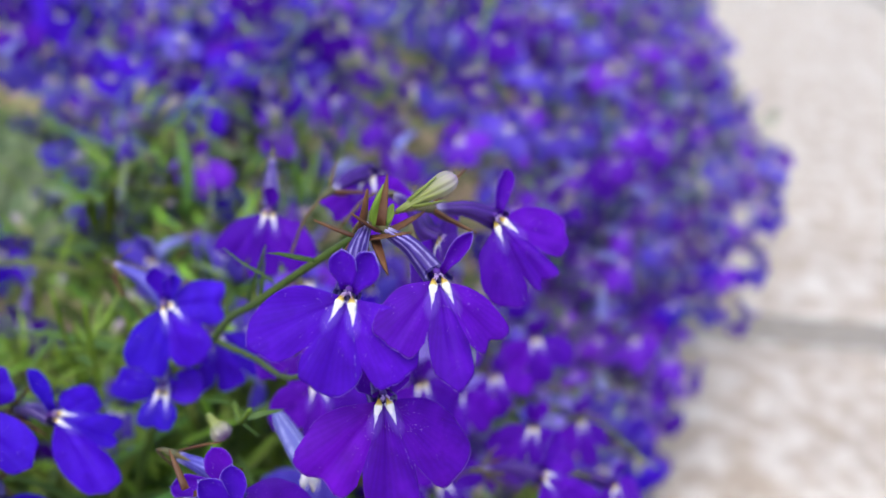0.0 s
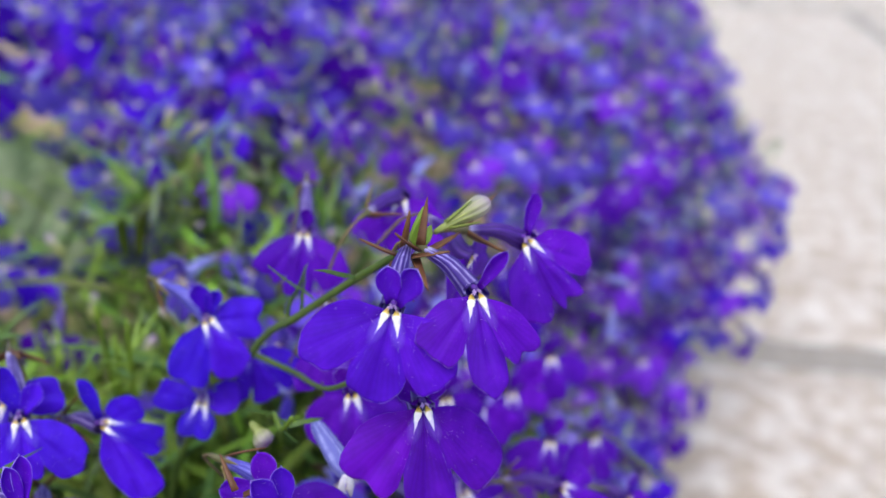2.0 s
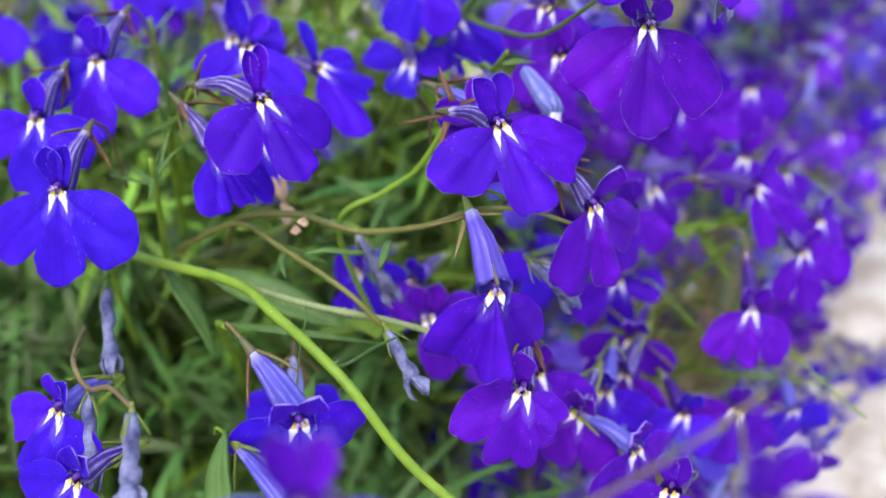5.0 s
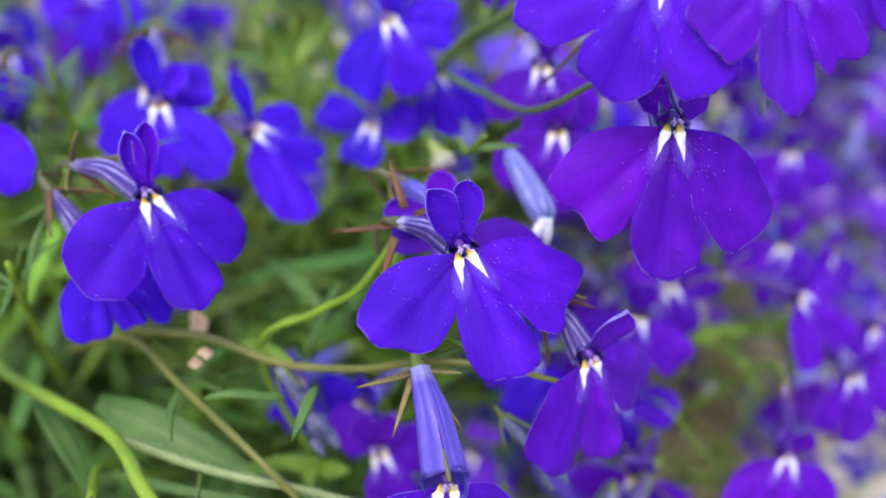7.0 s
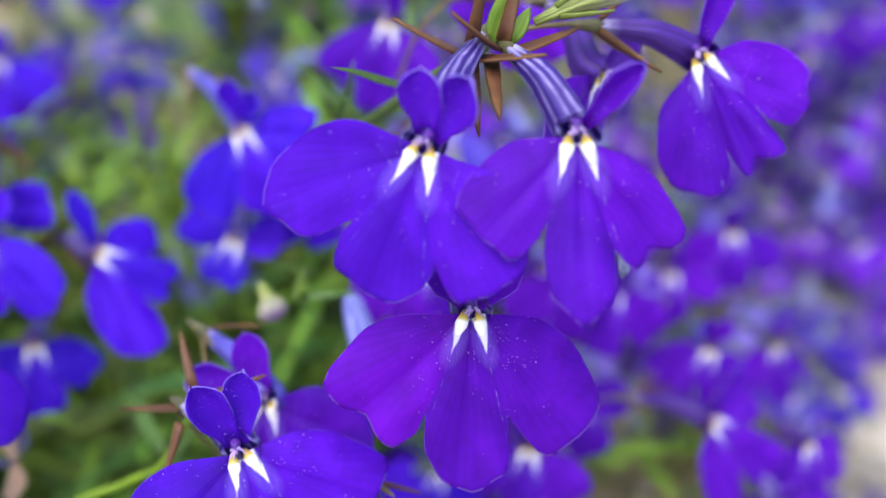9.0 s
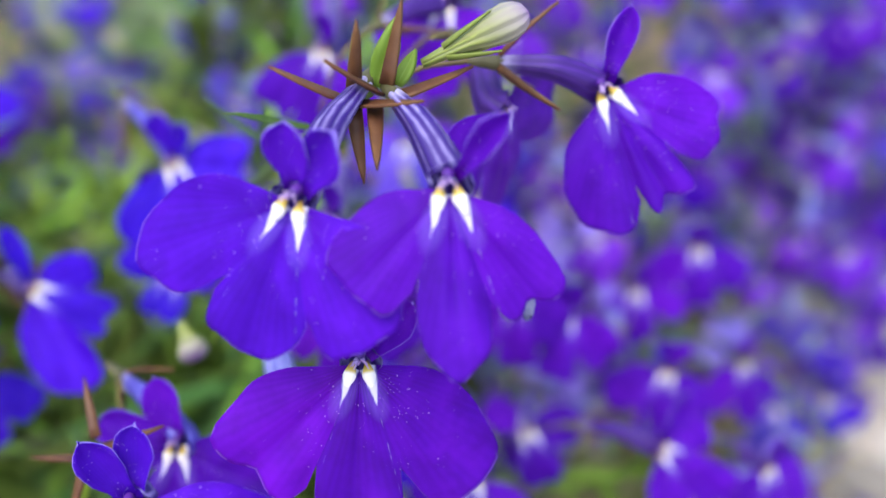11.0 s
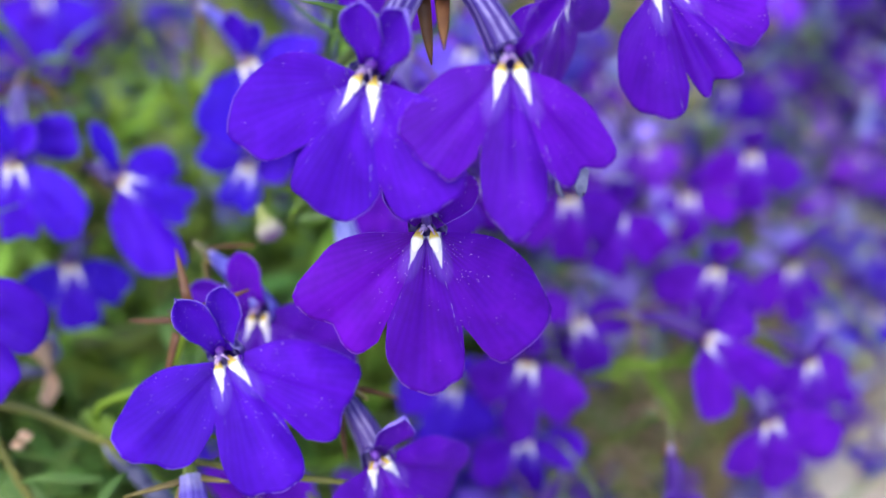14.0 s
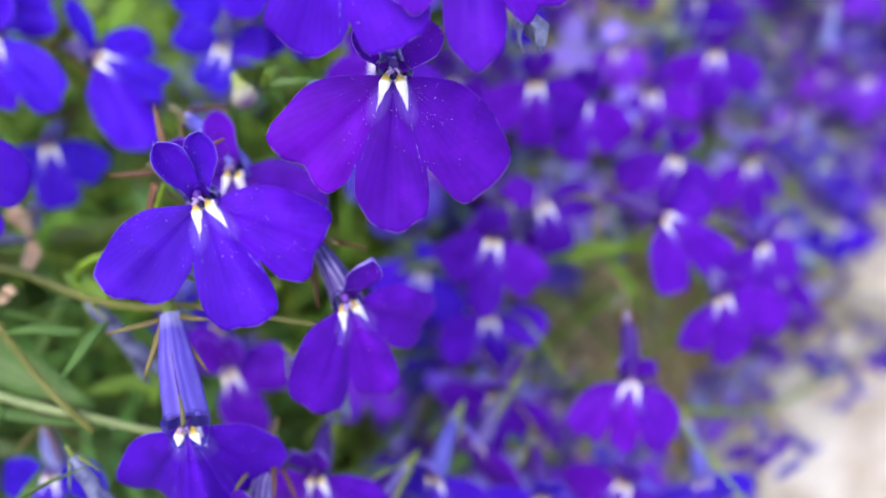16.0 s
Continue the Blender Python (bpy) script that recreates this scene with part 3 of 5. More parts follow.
def lobelia_flower(at, az, el, lobes, foot=None, mat=None, tube_mat=None, fine=2, seed=1, label="violet lobelia bloom with white throat marks on a thin stem",
                   stalk=None, mark_turn=None, sepals=4, spread=46, green=False, tube_r=1.25, size=1.0, mark=1.0, slit=False):
    """One bloom. at: its throat in mm. lobes: kind, angle, length, width, tilt for each petal lobe. foot, stalk: the calyx and the stalk's lower end in mm, or None."""
    rng = random.Random(seed)
    mat = mat or VIOLET
    fr = face_frame(az, el)
    base = tagged(new("lobelia_flower"), label, "flower", FLOWER_GROUP)
    base.matrix_world = Matrix.Translation(Vector(at) * MM) @ fr.to_4x4()
    inv = fr.transposed()
    foot_l = inv @ ((Vector(foot) - Vector(at)) * MM) if foot else Vector((rng.uniform(-1.5, 1.5), 3.0, -6.5)) * MM * size
    tube_l = foot_l.length
    # tube with a flared mouth
    mid = foot_l * 0.45 + Vector((0, 0.10 * tube_l, 0))
    line = smooth_line([foot_l, foot_l * 0.75 + Vector((0, 0.05 * tube_l, 0)), mid, (0, 0.5 * MM, -0.9 * MM), (0, 0.1 * MM, 0.1 * MM)], 10)
    rad = [0.52, 0.58, 0.65, 0.74, 0.84, 0.94, 1.04, 1.13, 1.2, 1.25, 1.3]
    v, f, u = pipe(line, [r * tube_r / 1.25 * MM * size for r in rad], 20 if fine > 1 else 10, cap=False, wobble=0.03, seed=seed, flute=0.11 if fine > 1 else 0.0)
    tube = part("tube", mesh_of("tube", v, f, tube_mat or TUBE, u), base, "striped violet tube")
    if slit:
        axis = Vector(line[9] - line[4]).normalized()
        side = Vector((0, 0.5, 0.87))
        side = (side - axis * side.dot(axis)).normalized()
        ridge = [Vector(line[i]) + side * rad[i] * tube_r / 1.25 * MM * 1.03 for i in range(11)]
        v, f, u = pipe(ridge[3:10], [q * MM for q in (0.03, 0.07, 0.09, 0.1, 0.1, 0.09, 0.05)], 6)
        part("seam", mesh_of("seam", v, f, DARK_TUBE, u), tube, "dark seam along the tube")
        v, f, u = pipe(ridge[6:10], [q * MM for q in (0.04, 0.2, 0.22, 0.08)], 7)
        part("slit", mesh_of("slit", v, f, CALYX, u), tube, "narrow olive slit in the tube")
    mid_angle = -90
    for kind, ang, length, width, tilt in lobes:
        if kind == "mid":
            mid_angle = ang
    lower = [q for q in lobes if q[0] != "up"]
    own = (mark_turn if mark_turn is not None else mid_angle) + 90
    turn = Matrix.Rotation(radians(own), 4, "Z")
    for g, u in lip([(a - own, n * MM, w * MM, t) for _, a, n, w, t in lower], fine, seed):
        v, f, uv = sheet(g, u, 0.07 * MM, 2.0)
        part("lower_petal", mesh_of("lower_petal", v, f, mat, uv), base, "", turn)
    for k, (kind, ang, length, width, tilt) in enumerate(lobes):
        if kind == "up":
            org = Vector((math.cos(radians(ang)), math.sin(radians(ang)), 0)) * (0.55 * MM)
            shape = dict(bend=-0.10, cup=0.2, foot=0.45, peak=0.6, ruffle=0.05, point=0.05, tip=1.0)
            petal_part("upper_petal", length - 0.4, width, along(ang, tilt, org + Vector((0, 0.2 * MM, 0.0))), mat, base, min(fine, 1), seed * 31 + k, **shape)
    for me in RIDGES:
        part("throat_mark", me, base, "white throat mark with yellow tip", turn @ Matrix.Scale(size * mark, 4))
    v, f, u = pipe([(0, 1.0 * MM, -1.5 * MM), (0, 0.9 * MM, -0.2 * MM), (0, 0.65 * MM, 0.45 * MM), (0, 0.3 * MM, 0.75 * MM)], [0.36 * MM, 0.38 * MM, 0.34 * MM, 0.14 * MM], 7)
    part("anther", mesh_of("anther", v, f, ANTHER, u), base, "dark violet anther tube", turn @ Matrix.Scale(size, 4))
    if fine > 1:
        part("stigma_hairs", STIGMA, base, "pale lilac hairs", turn @ Matrix.Scale(size, 4))
    if sepals:
        calyx_on(base, foot_l, Vector(line[1] - line[0]), seed, spread, max(0, sepals), green, size)
    if stalk is not None:
        low = inv @ ((Vector(stalk) - Vector(at)) * MM)
        d = Vector(line[0] - line[1]).normalized()
        start = foot_l + d * 2.0 * MM
        pts = smooth_line([start, start * 0.7 + low * 0.3 + d * 1.5 * MM, low], 8)
        v, f, u = pipe(pts, [0.2 * MM] * 9, 6)
        part("stalk", mesh_of("stalk", v, f, TWIG if not green else STEM, u), base, "thin brownish green stalk")
    return base


# ---- ground, soil and paving ----
def soil_ground():
    n = 40
    xs = np.concatenate([[-60, -10, -2], np.linspace(-0.5, 0.6, n), [2, 10, 60]])
    ys = np.concatenate([[-60, -10, -2], np.linspace(-0.3, 1.6, n), [4, 15, 80]])
    verts, faces = [], []
    for y in ys:
        for x in xs:
            near = abs(x) < 0.7 and -0.4 < y < 1.7
            z = -0.022 + (0.010 * noise.noise(Vector((x * 18, y * 18, 0))) + 0.008 * noise.noise(Vector((x * 60, y * 60, 3))) + 0.012 * max(0.0, min(1.0, (0.04 - x) / 0.05)) if near else 0.0)
            verts.append((x, y, z))
    c = len(xs)
    for i in range(len(ys) - 1):
        for j in range(c - 1):
            faces.append((i * c + j, i * c + j + 1, (i + 1) * c + j + 1, (i + 1) * c + j))
    tagged(new("ground", mesh_of("ground", verts, faces, SOIL)), "dry brown garden soil under the plants", "soil", kind="structure")


soil_ground()


def paving_slab_mesh(w, l, seed):
    """A worn slab with a rounded, uneven edge; its top is at z = 0."""
    nx, ny = 9, 7
    verts, faces = [], []
    for i in range(ny):
        for j in range(nx):
            u, v = j / (nx - 1) - 0.5, i / (ny - 1) - 0.5
            rim = min(0.5 - abs(u), 0.5 - abs(v))
            wob = 0.004 * noise.noise(Vector((u * 5 + seed, v * 5, 2)))
            z = 0.0012 * noise.noise(Vector((u * 4, v * 4, seed))) - (0.004 if rim < 0.01 else 0.0)
            verts.append((u * (w - 0.001) + wob, v * (l - 0.001) + wob, z))
    k = len(verts)
    verts += [(x, y, -0.03) for x, y, z in verts]
    for i in range(ny - 1):
        for j in range(nx - 1):
            a = i * nx + j
            faces.append((a, a + 1, a + nx + 1, a + nx))
    rim = [j for j in range(nx)] + [i * nx + nx - 1 for i in range(1, ny)] + [(ny - 1) * nx + j for j in range(nx - 2, -1, -1)] + [i * nx for i in range(ny - 2, 0, -1)]
    for a, b in zip(rim, rim[1:] + rim[:1]):
        faces.append((a, k + a, k + b, b))
    return mesh_of("paving_stone", verts, faces, STONE, smooth=False)


def paving():
    bed = mesh_of("pavement", [(0.03, -0.9, -0.0045), (3, -0.9, -0.0045), (3, 5.94, -0.0045), (0.03, 5.94, -0.0045), (0.03, -0.9, -0.03), (3, -0.9, -0.03), (3, 5.94, -0.03), (0.03, 5.94, -0.03)],
                  [(0, 1, 2, 3), (0, 4, 5, 1), (1, 5, 6, 2), (2, 6, 7, 3), (3, 7, 4, 0)], JOINT, smooth=False)
    pave = tagged(new("pavement", bed), "pale beige stone paving with sandy joints", "pavement", kind="structure")
    rows = [(-0.30, -0.047, 0.30), (-0.047, 0.084, 0.22), (0.084, 0.215, 0.27), (0.215, 0.346, 0.33), (0.346, 1.18, 0.42), (1.18, 1.46, 0.3), (1.46, 1.74, 0.3)]
    rows += [(1.74 + 0.3 * k, 2.04 + 0.3 * k, (0.3, 0.26, 0.33)[k % 3]) for k in range(14)] + [(-0.6, -0.3, 0.28), (-0.9, -0.6, 0.32)]
    for r, (y0, y1, w) in enumerate(rows):
        x = 0.034
        k = 0
        while x < 2.98:
            ww = w * (1.0 if k else (0.8, 0.62, 0.9, 1.1, 0.85)[r % 5])
            if x + ww > 2.9:
                ww = 2.996 - x
            me = paving_slab_mesh(ww - 0.020, y1 - y0 - 0.020, r * 7 + k)
            part("paving_stone", me, pave, "", pose(x + ww / 2, (y0 + y1) / 2, 0))
            x += ww
            k += 1


paving()


# ---- the blooms in front ----
def three(l, m, r, up=(), wide=0.35, tilt=0):
    """Lobes from (angle, length) or (angle, length, width, tilt)."""
    out = []
    for kind, q in (("side", l), ("mid", m), ("side", r)):
        if q:
            a, n, *rest = q
            out.append((kind, a, n, rest[0] if rest else n * wide, rest[1] if len(rest) > 1 else tilt))
    for q in up:
        a, n, *rest = q
        out.append(("up", a, n, rest[0] if rest else n * 0.32, rest[1] if len(rest) > 1 else 25))
    return out


# the cluster at the tip of the tallest stem
bloom_a = lobelia_flower((-7.9, 71.0, 158.5), -82, 37, three((-153, 9.6), (-101, 9.4), (-53, 9.6), [(94, 4.2, 1.3, 20), (53, 4.6, 1.4, 20)]), (-7.8, 80.5, 161.2), INDIGO, seed=11, sepals=-1,
               label="large blue-violet lobelia bloom with two upright upper petals", stalk=(-10, 84, 158))
bloom_b = lobelia_flower((0.1, 74.0, 159.5), -76, 37, three((-128, 8.2, 3.2, 6), (-82, 10.2, 2.4, 4), (-49, 9.4, 2.5, -6), [(52, 5.2, 0.8, 20)]), (-5.6, 80.1, 160.9), VIOLET, seed=12, sepals=-1,
               label="violet lobelia bloom with a striped tube and reddish sepals", stalk=(-10, 84, 158))
lobelia_flower((5.0, 92.0, 157.4), -70, 38, three((-83, 9.9, 3.5), (-58, 10.2, 2.3, 2), (-20, 8.6, 3.2), [(76, 5.6, 1.0, 10)]), (-2.0, 89.5, 159.5), VIOLET, seed=13, sepals=3, tube_mat=DARK_TUBE,
               label="violet lobelia bloom on a long dark tube", stalk=(-9, 86, 158))
bloom_d = lobelia_flower((-4.4, 70.9, 147.4), -62, 36, three((-139, 11.0, 3.9), (-95, 11.8, 3.2), (-50, 11.2, 3.9), [(126, 4.0, 1.4, -20), (37, 5.2, 1.3, -35)]), (-8.5, 77.5, 150.5), PURPLE, seed=14,
               label="large purple lobelia bloom seen face on", stalk=(-17, 86, 141))
cam.data.dof.focus_object = bloom_d
lobelia_flower((-1.6, 89.4, 156.0), -14, 4, three((-150, 9.0, 3.6), (-85, 9.4, 3.2), (-20, 8.6, 3.4)), (-7, 96, 157.5), VIOLET, tube_mat=DARK_TUBE, seed=15, sepals=2, label="violet lobelia bloom half hidden behind its neighbours", stalk=(-14, 98, 152))
lobelia_flower((-12.0, 106.2, 155.5), -90, 30, three((-135, 7.6), (-90, 8.0), (-42, 8.0)), (-15.5, 100.5, 155.6), VIOLET, tube_mat=DARK_TUBE, seed=16, sepals=3, stalk=(-20, 97, 148))
lobelia_flower((-26.3, 110.2, 147.0), -88, 32, three((-126, 9.6, 3.2), (-92, 9.8, 3.0), (-56, 9.4, 3.2), [(75, 3.6)]), (-27.5, 117, 152), VIOLET, seed=17, stalk=(-31, 112, 135), sepals=3)


def pointed_sepal(bloom, p0, p1, width, mat=SEPAL):
    """A stiff needle of a sepal from p0 to p1 (mm), under the bloom's calyx."""
    a, b = Vector(p0) * MM, Vector(p1) * MM
    cal = [c for c in bloom.children if c.name.startswith("calyx")][0]
    me = sepal_mesh((b - a).length / MM, width, 0.04, mat)
    part("sepal", me, cal, "", bloom.matrix_basis.inverted() @ Matrix.Translation(a) @ (b - a).to_track_quat("X", "Z").to_matrix().to_4x4())


for p0, p1 in (((-8.6, 79.2, 160.6), (-12.4, 77.1, 162.9)), ((-8.2, 79.8, 161.3), (-7.4, 79.1, 165.8)), ((-7.9, 79.3, 160.4), (-3.0, 78.4, 161.8)), ((-7.9, 79.1, 160.2), (-6.5, 77.1, 156.3)), ((-8.8, 78.6, 160.1), (-9.6, 74.8, 159.0))):
    pointed_sepal(bloom_a, p0, p1, 0.56)
for p0, p1 in (((-6.4, 80.6, 161.3), (-6.1, 82.8, 166.0)), ((-5.5, 80.6, 160.8), (-2.5, 85.5, 160.8)), ((-6.6, 80.2, 161.0), (-8.8, 77.2, 163.9)), ((-6.8, 79.8, 160.2), (-4.8, 75.4, 158.6))):
    pointed_sepal(bloom_b, p0, p1, 0.56)
# the row below it
lobelia_flower((-20.1, 70.9, 133.0), -87, 49, three((-170, 6.5, 2.4), (-80, 7.5, 2.8), (-10, 9.0, 3.2), [(174, 6.2, 1.5, 5), (122, 5.2, 1.5, 15)]), (-27.2, 74.5, 134.5), VIOLET, seed=43,
               label="violet lobelia bloom tucked behind its neighbour", tube_mat=PALE_TUBE, stalk=(-29, 79, 128))
lobelia_flower((-55.2, 82.0, 116.7), -62, 42, three((-142, 7.5), (-85, 8.0), (-30, 7.5)), None, BLUE, seed=44, stalk=(-60, 88, 104))
bloom_e = lobelia_flower((-17.1, 62.6, 137.5), -63, 46, three((-132, 9.7, 3.7, 5), (-70, 10.7, 3.2, 8), (-25, 10.6, 3.9, -3), [(122, 5.4, 1.35, 20), (82, 5.2, 1.3, 12)]), (-23.2, 65.7, 136.5), INDIGO, seed=18,
               label="blue-violet lobelia bloom with pollen grains on its petals", stalk=(-25, 72, 122), sepals=-1)
for p0, p1 in (((-24.0, 65.9, 135.9), (-29.3, 65.8, 133.5)), ((-23.4, 66.9, 137.2), (-26.0, 69.8, 139.4)), ((-22.4, 66.3, 137.2), (-17.6, 67.6, 139.8)), ((-23.4, 64.8, 135.6), (-23.6, 62.4, 132.2))):
    pointed_sepal(bloom_e, p0, p1, 0.42)
lobelia_flower((-6.2, 64.3, 128.9), -50, 20, three((-114, 10.4, 3.6, 8), (-80, 10.5, 2.4, 2), (-38, 9.6, 3.0, -10), [(66, 5.2, 1.3, 20)]), (-11.0, 68.0, 131.0), VIOLET, seed=19,
               label="small violet lobelia bloom turned sideways", stalk=(-17, 72, 122))
lobelia_flower((-43.4, 60.9, 136.1), -48, 50, three((-133, 9.2, 3.6, 5), (-74, 10.2, 3.0), (-36, 8.8, 3.2, -4), [(86, 5.8, 1.0, 15), (104, 5.4, 1.0, 25)]), (-53, 64.3, 134.8), INDIGO, seed=20,
               label="blue-violet lobelia bloom speckled with pollen", stalk=(-57, 69, 127))
lobelia_flower((-49.2, 59.7, 129.4), -46, 40, three((-100, 8.4, 2.6), (-70, 8.0, 2.4), (-54, 8.8, 2.4)), (-54.3, 62.2, 132.7), BLUE, seed=21, label="blue lobelia bloom seen edge on under another", stalk=(-57, 69, 127))
lobelia_flower((-54.9, 80.0, 132.6), -68, 42, three((-127, 8.0, 3.2), (-85, 8.4, 2.8), (-47, 9.6, 3.3), [(109, 6.6, 1.4, 10), (60, 4.5, 1.3, 10)]), (-60.5, 89, 136), BLUE, seed=22, stalk=(-60, 93, 122))
lobelia_flower((-59.5, 85.0, 131.0), -76, 35, three((-125, 7.4), (-85, 7.4), (10, 7.4), [(90, 4.0)]), (-66, 92, 132), BLUE, seed=23, stalk=(-64, 95, 118))
lobelia_flower((-47.4, 85.9, 128.4), -38, 60, three((-87, 11.6, 3.4, 4), (-45, 8.8, 2.6, -3), (12, 6.8, 2.6, -8), [(94, 6.4, 1.1, 20)]), (-54, 88, 127), BLUE, seed=24, stalk=(-57, 92, 116))
lobelia_flower((-36.5, 96.9, 139.1), -76, 40, three((-108, 9.6, 3.4), (-64, 9.0, 3.3), (2, 8.0, 3.3), [(100, 5.0, 1.4), (70, 4.2, 1.2)]), (-45.2, 102, 141.5), BLUE, seed=25,
               label="blue-violet lobelia bloom with a pale blue tube", tube_mat=PALE_TUBE, stalk=(-44, 108, 128))
lobelia_flower((-37.3, 94.8, 127.0), -90, 48, three((172, 8.0, 2.2), (-93, 5.5, 2.6), (18, 5.5, 2.4)), (-40, 101, 129), BLUE, seed=26, stalk=(-42, 104, 116))
lobelia_flower((-33.0, 103.5, 130.9), -76, 32, three((-104, 7.6, 3.2), (-70, 8.8, 3.2), (-38, 9.0, 3.2)), (-37, 108, 135), BLUE, seed=27, stalk=(-40, 108, 122))
lobelia_flower((-18.8, 94.9, 138.4), -85, 35, three((-125, 7.2), (-80, 8.0), (-40, 8.2), [(80, 3.5)]), (-20, 101, 141), VIOLET, seed=28, stalk=(-26, 99, 132))
# blooms at the bed's edge
lobelia_flower((14.1, 101.0, 113.9), -40, 45, three((-98, 9.2, 3.2), (-52, 11.6, 3.0), (0, 7.0, 2.4), [(52, 6.5, 1.2)]), (5.5, 101.6, 113.4), VIOLET, seed=29, tube_mat=DARK_TUBE,
               label="violet lobelia bloom on a long dark tube", stalk=(2, 104, 106))
lobelia_flower((16.0, 84.5, 104.6), -76, 40, three((-124, 8.6, 3.4), (-92, 7.8, 2.6), (-58, 8.4, 3.4), [(55, 3.6), (120, 3.2)]), (13.5, 88, 111.5), PURPLE, tube_mat=DARK_TUBE, seed=30, stalk=(8, 92, 110), sepals=3, spread=16, mark=0.55, label="dark violet lobelia bloom with drooping petals")
lobelia_flower((22.7, 99.0, 106.2), -60, 20, three((-110, 8.2), (-77, 10.0), (-30, 10.0), [(80, 4.2)]), None, VIOLET, seed=31, stalk=(16, 106, 96), green=True, spread=35)
lobelia_flower((-0.3, 102.3, 109.6), -85, 35, three((160, 5.6), (-60, 7.2), (22, 6.6)), None, VIOLET, seed=32, stalk=(-4, 108, 100), green=True, spread=35)
lobelia_flower((6.1, 134.5, 106.3), -85, 35, three((-120, 7.8), (-78, 8.0), (-10, 7.2), [(80, 4)]), None, VIOLET, seed=33, stalk=(2, 140, 96))
lobelia_flower((-2.6, 91.0, 99.7), -85, 35, three((-128, 8.6), (-77, 7.4), (0, 7.4)), None, INDIGO, seed=34, stalk=(-6, 96, 92), green=True, spread=35)
# a small spray that hangs out over the paving
for k, (x, y, z, az, el) in enumerate((
        (36, 111, 66, -60, 10), (43, 116, 60, -30, 0), (35, 98, 68, -80, 5), (53, 144, 45, -40, -10), (61, 171, 32, -50, 20), (64, 169, 33, -70, 0), (34, 124, 60, -50, 10), (48, 156, 40, -90, 10), (57, 174, 31, -20, -5),
        (61, 216, 92, -40, 5), (62, 226, 89, -80, -10), (65, 241, 93, -30, 10), (57, 221, 83, -60, 0), (51, 212, 80, -70, 15), (46, 198, 60, -60, 5),
        (74, 222, 88, -60, 5), (79, 238, 84, -30, 15), (84, 252, 90, -70, 0), (72, 215, 76, -50, -10), (90, 272, 90, -40, 10),
        (54, 205, 32, -60, 10), (57, 212, 27, -30, -10), (50, 199, 38, -80, 20), (60, 222, 36, -50, 5), (56, 216, 42, -100, 15), (52, 194, 26, -20, 0))):
    lobelia_flower((x, y, z), az, el, three((-135, 7.0, 2.2, -10), (-85, 7.6, 2.2), (-45, 7.0, 2.2, -10), [(80, 3.6)]), None, (VIOLET, BLUE)[k % 2], fine=1, seed=90 + k,
                   stalk=(27, 108, 74) if y < 130 else (x - 10, y - 4, z + 5), label="small violet lobelia bloom in a spray over the paving", size=0.9)
# blooms deeper in the bed
LOW_BLOOMS = (
    (-29, 73.9, 104.9, -80, 35, 1), (-38.3, 77.2, 102.2, -100, 30, 1), (1.4, 83.2, 95.8, -70, 25, 0), (1.4, 77.3, 94.5, -100, 10, 0), (-0.8, 69.2, 98.0, -85, 20, 1),
    (10.2, 74.8, 91.8, -60, 30, 1), (18.2, 82.8, 87.6, -90, 35, 0), (26.9, 88.5, 85.2, -50, 10, 1), (-9.1, 60.0, 106.8, -80, 35, 0), (-3.2, 58.8, 103.0, -110, 20, 0), (0.8, 112.6, 118.7, -85, 35, 0),
)
EDGE_BLOOMS = (
    (-4.4, 108.7, 122.1, -70, 30, 0), (12.9, 140.3, 111.4, -90, 30, 0), (12.8, 116.2, 110.4, -80, 40, 0), (25.8, 110.9, 104.8, -50, 30, 0), (21.9, 132.4, 100.0, -70, 35, 0),
    (3.9, 55.4, 103.1, -60, 20, 0), (8.4, 50.1, 103.7, -90, 45, 0), (-50.5, 28.2, 107.3, -80, 30, 1), (-56, 34, 110, -90, 30, 1), (-3.0, 92.0, 112.0, -75, 35, 0), (-15.5, 90.8, 133.7, -80, 30, 0),
)
for k, (x, y, z, az, el, c) in enumerate(LOW_BLOOMS + EDGE_BLOOMS):
    a = (k * 37) % 30 - 15
    az, el = az + (k * 53) % 50 - 25, el + (k * 31) % 30 - 12
    lobelia_flower((x, y, z), az, el, three((-142 + a, 8.2, 3.0, (k * 5) % 20 - 12), (-90 + a, 8.8, 2.7, (k * 7) % 15 - 5), (-40 + a, 8.2, 3.0, (k * 11) % 20 - 14), [(75 + a, 4.2, 1.3), (112 + a, 4.0, 1.2)]), None, (VIOLET, BLUE)[c], fine=1, seed=300 + k,
                   tube_mat=(TUBE, PALE_TUBE, DARK_TUBE)[k % 3], sepals=3, green=True, spread=20, stalk=(x - 3, y + 9, z - 9), label="violet-blue lobelia bloom deep in the cushion")
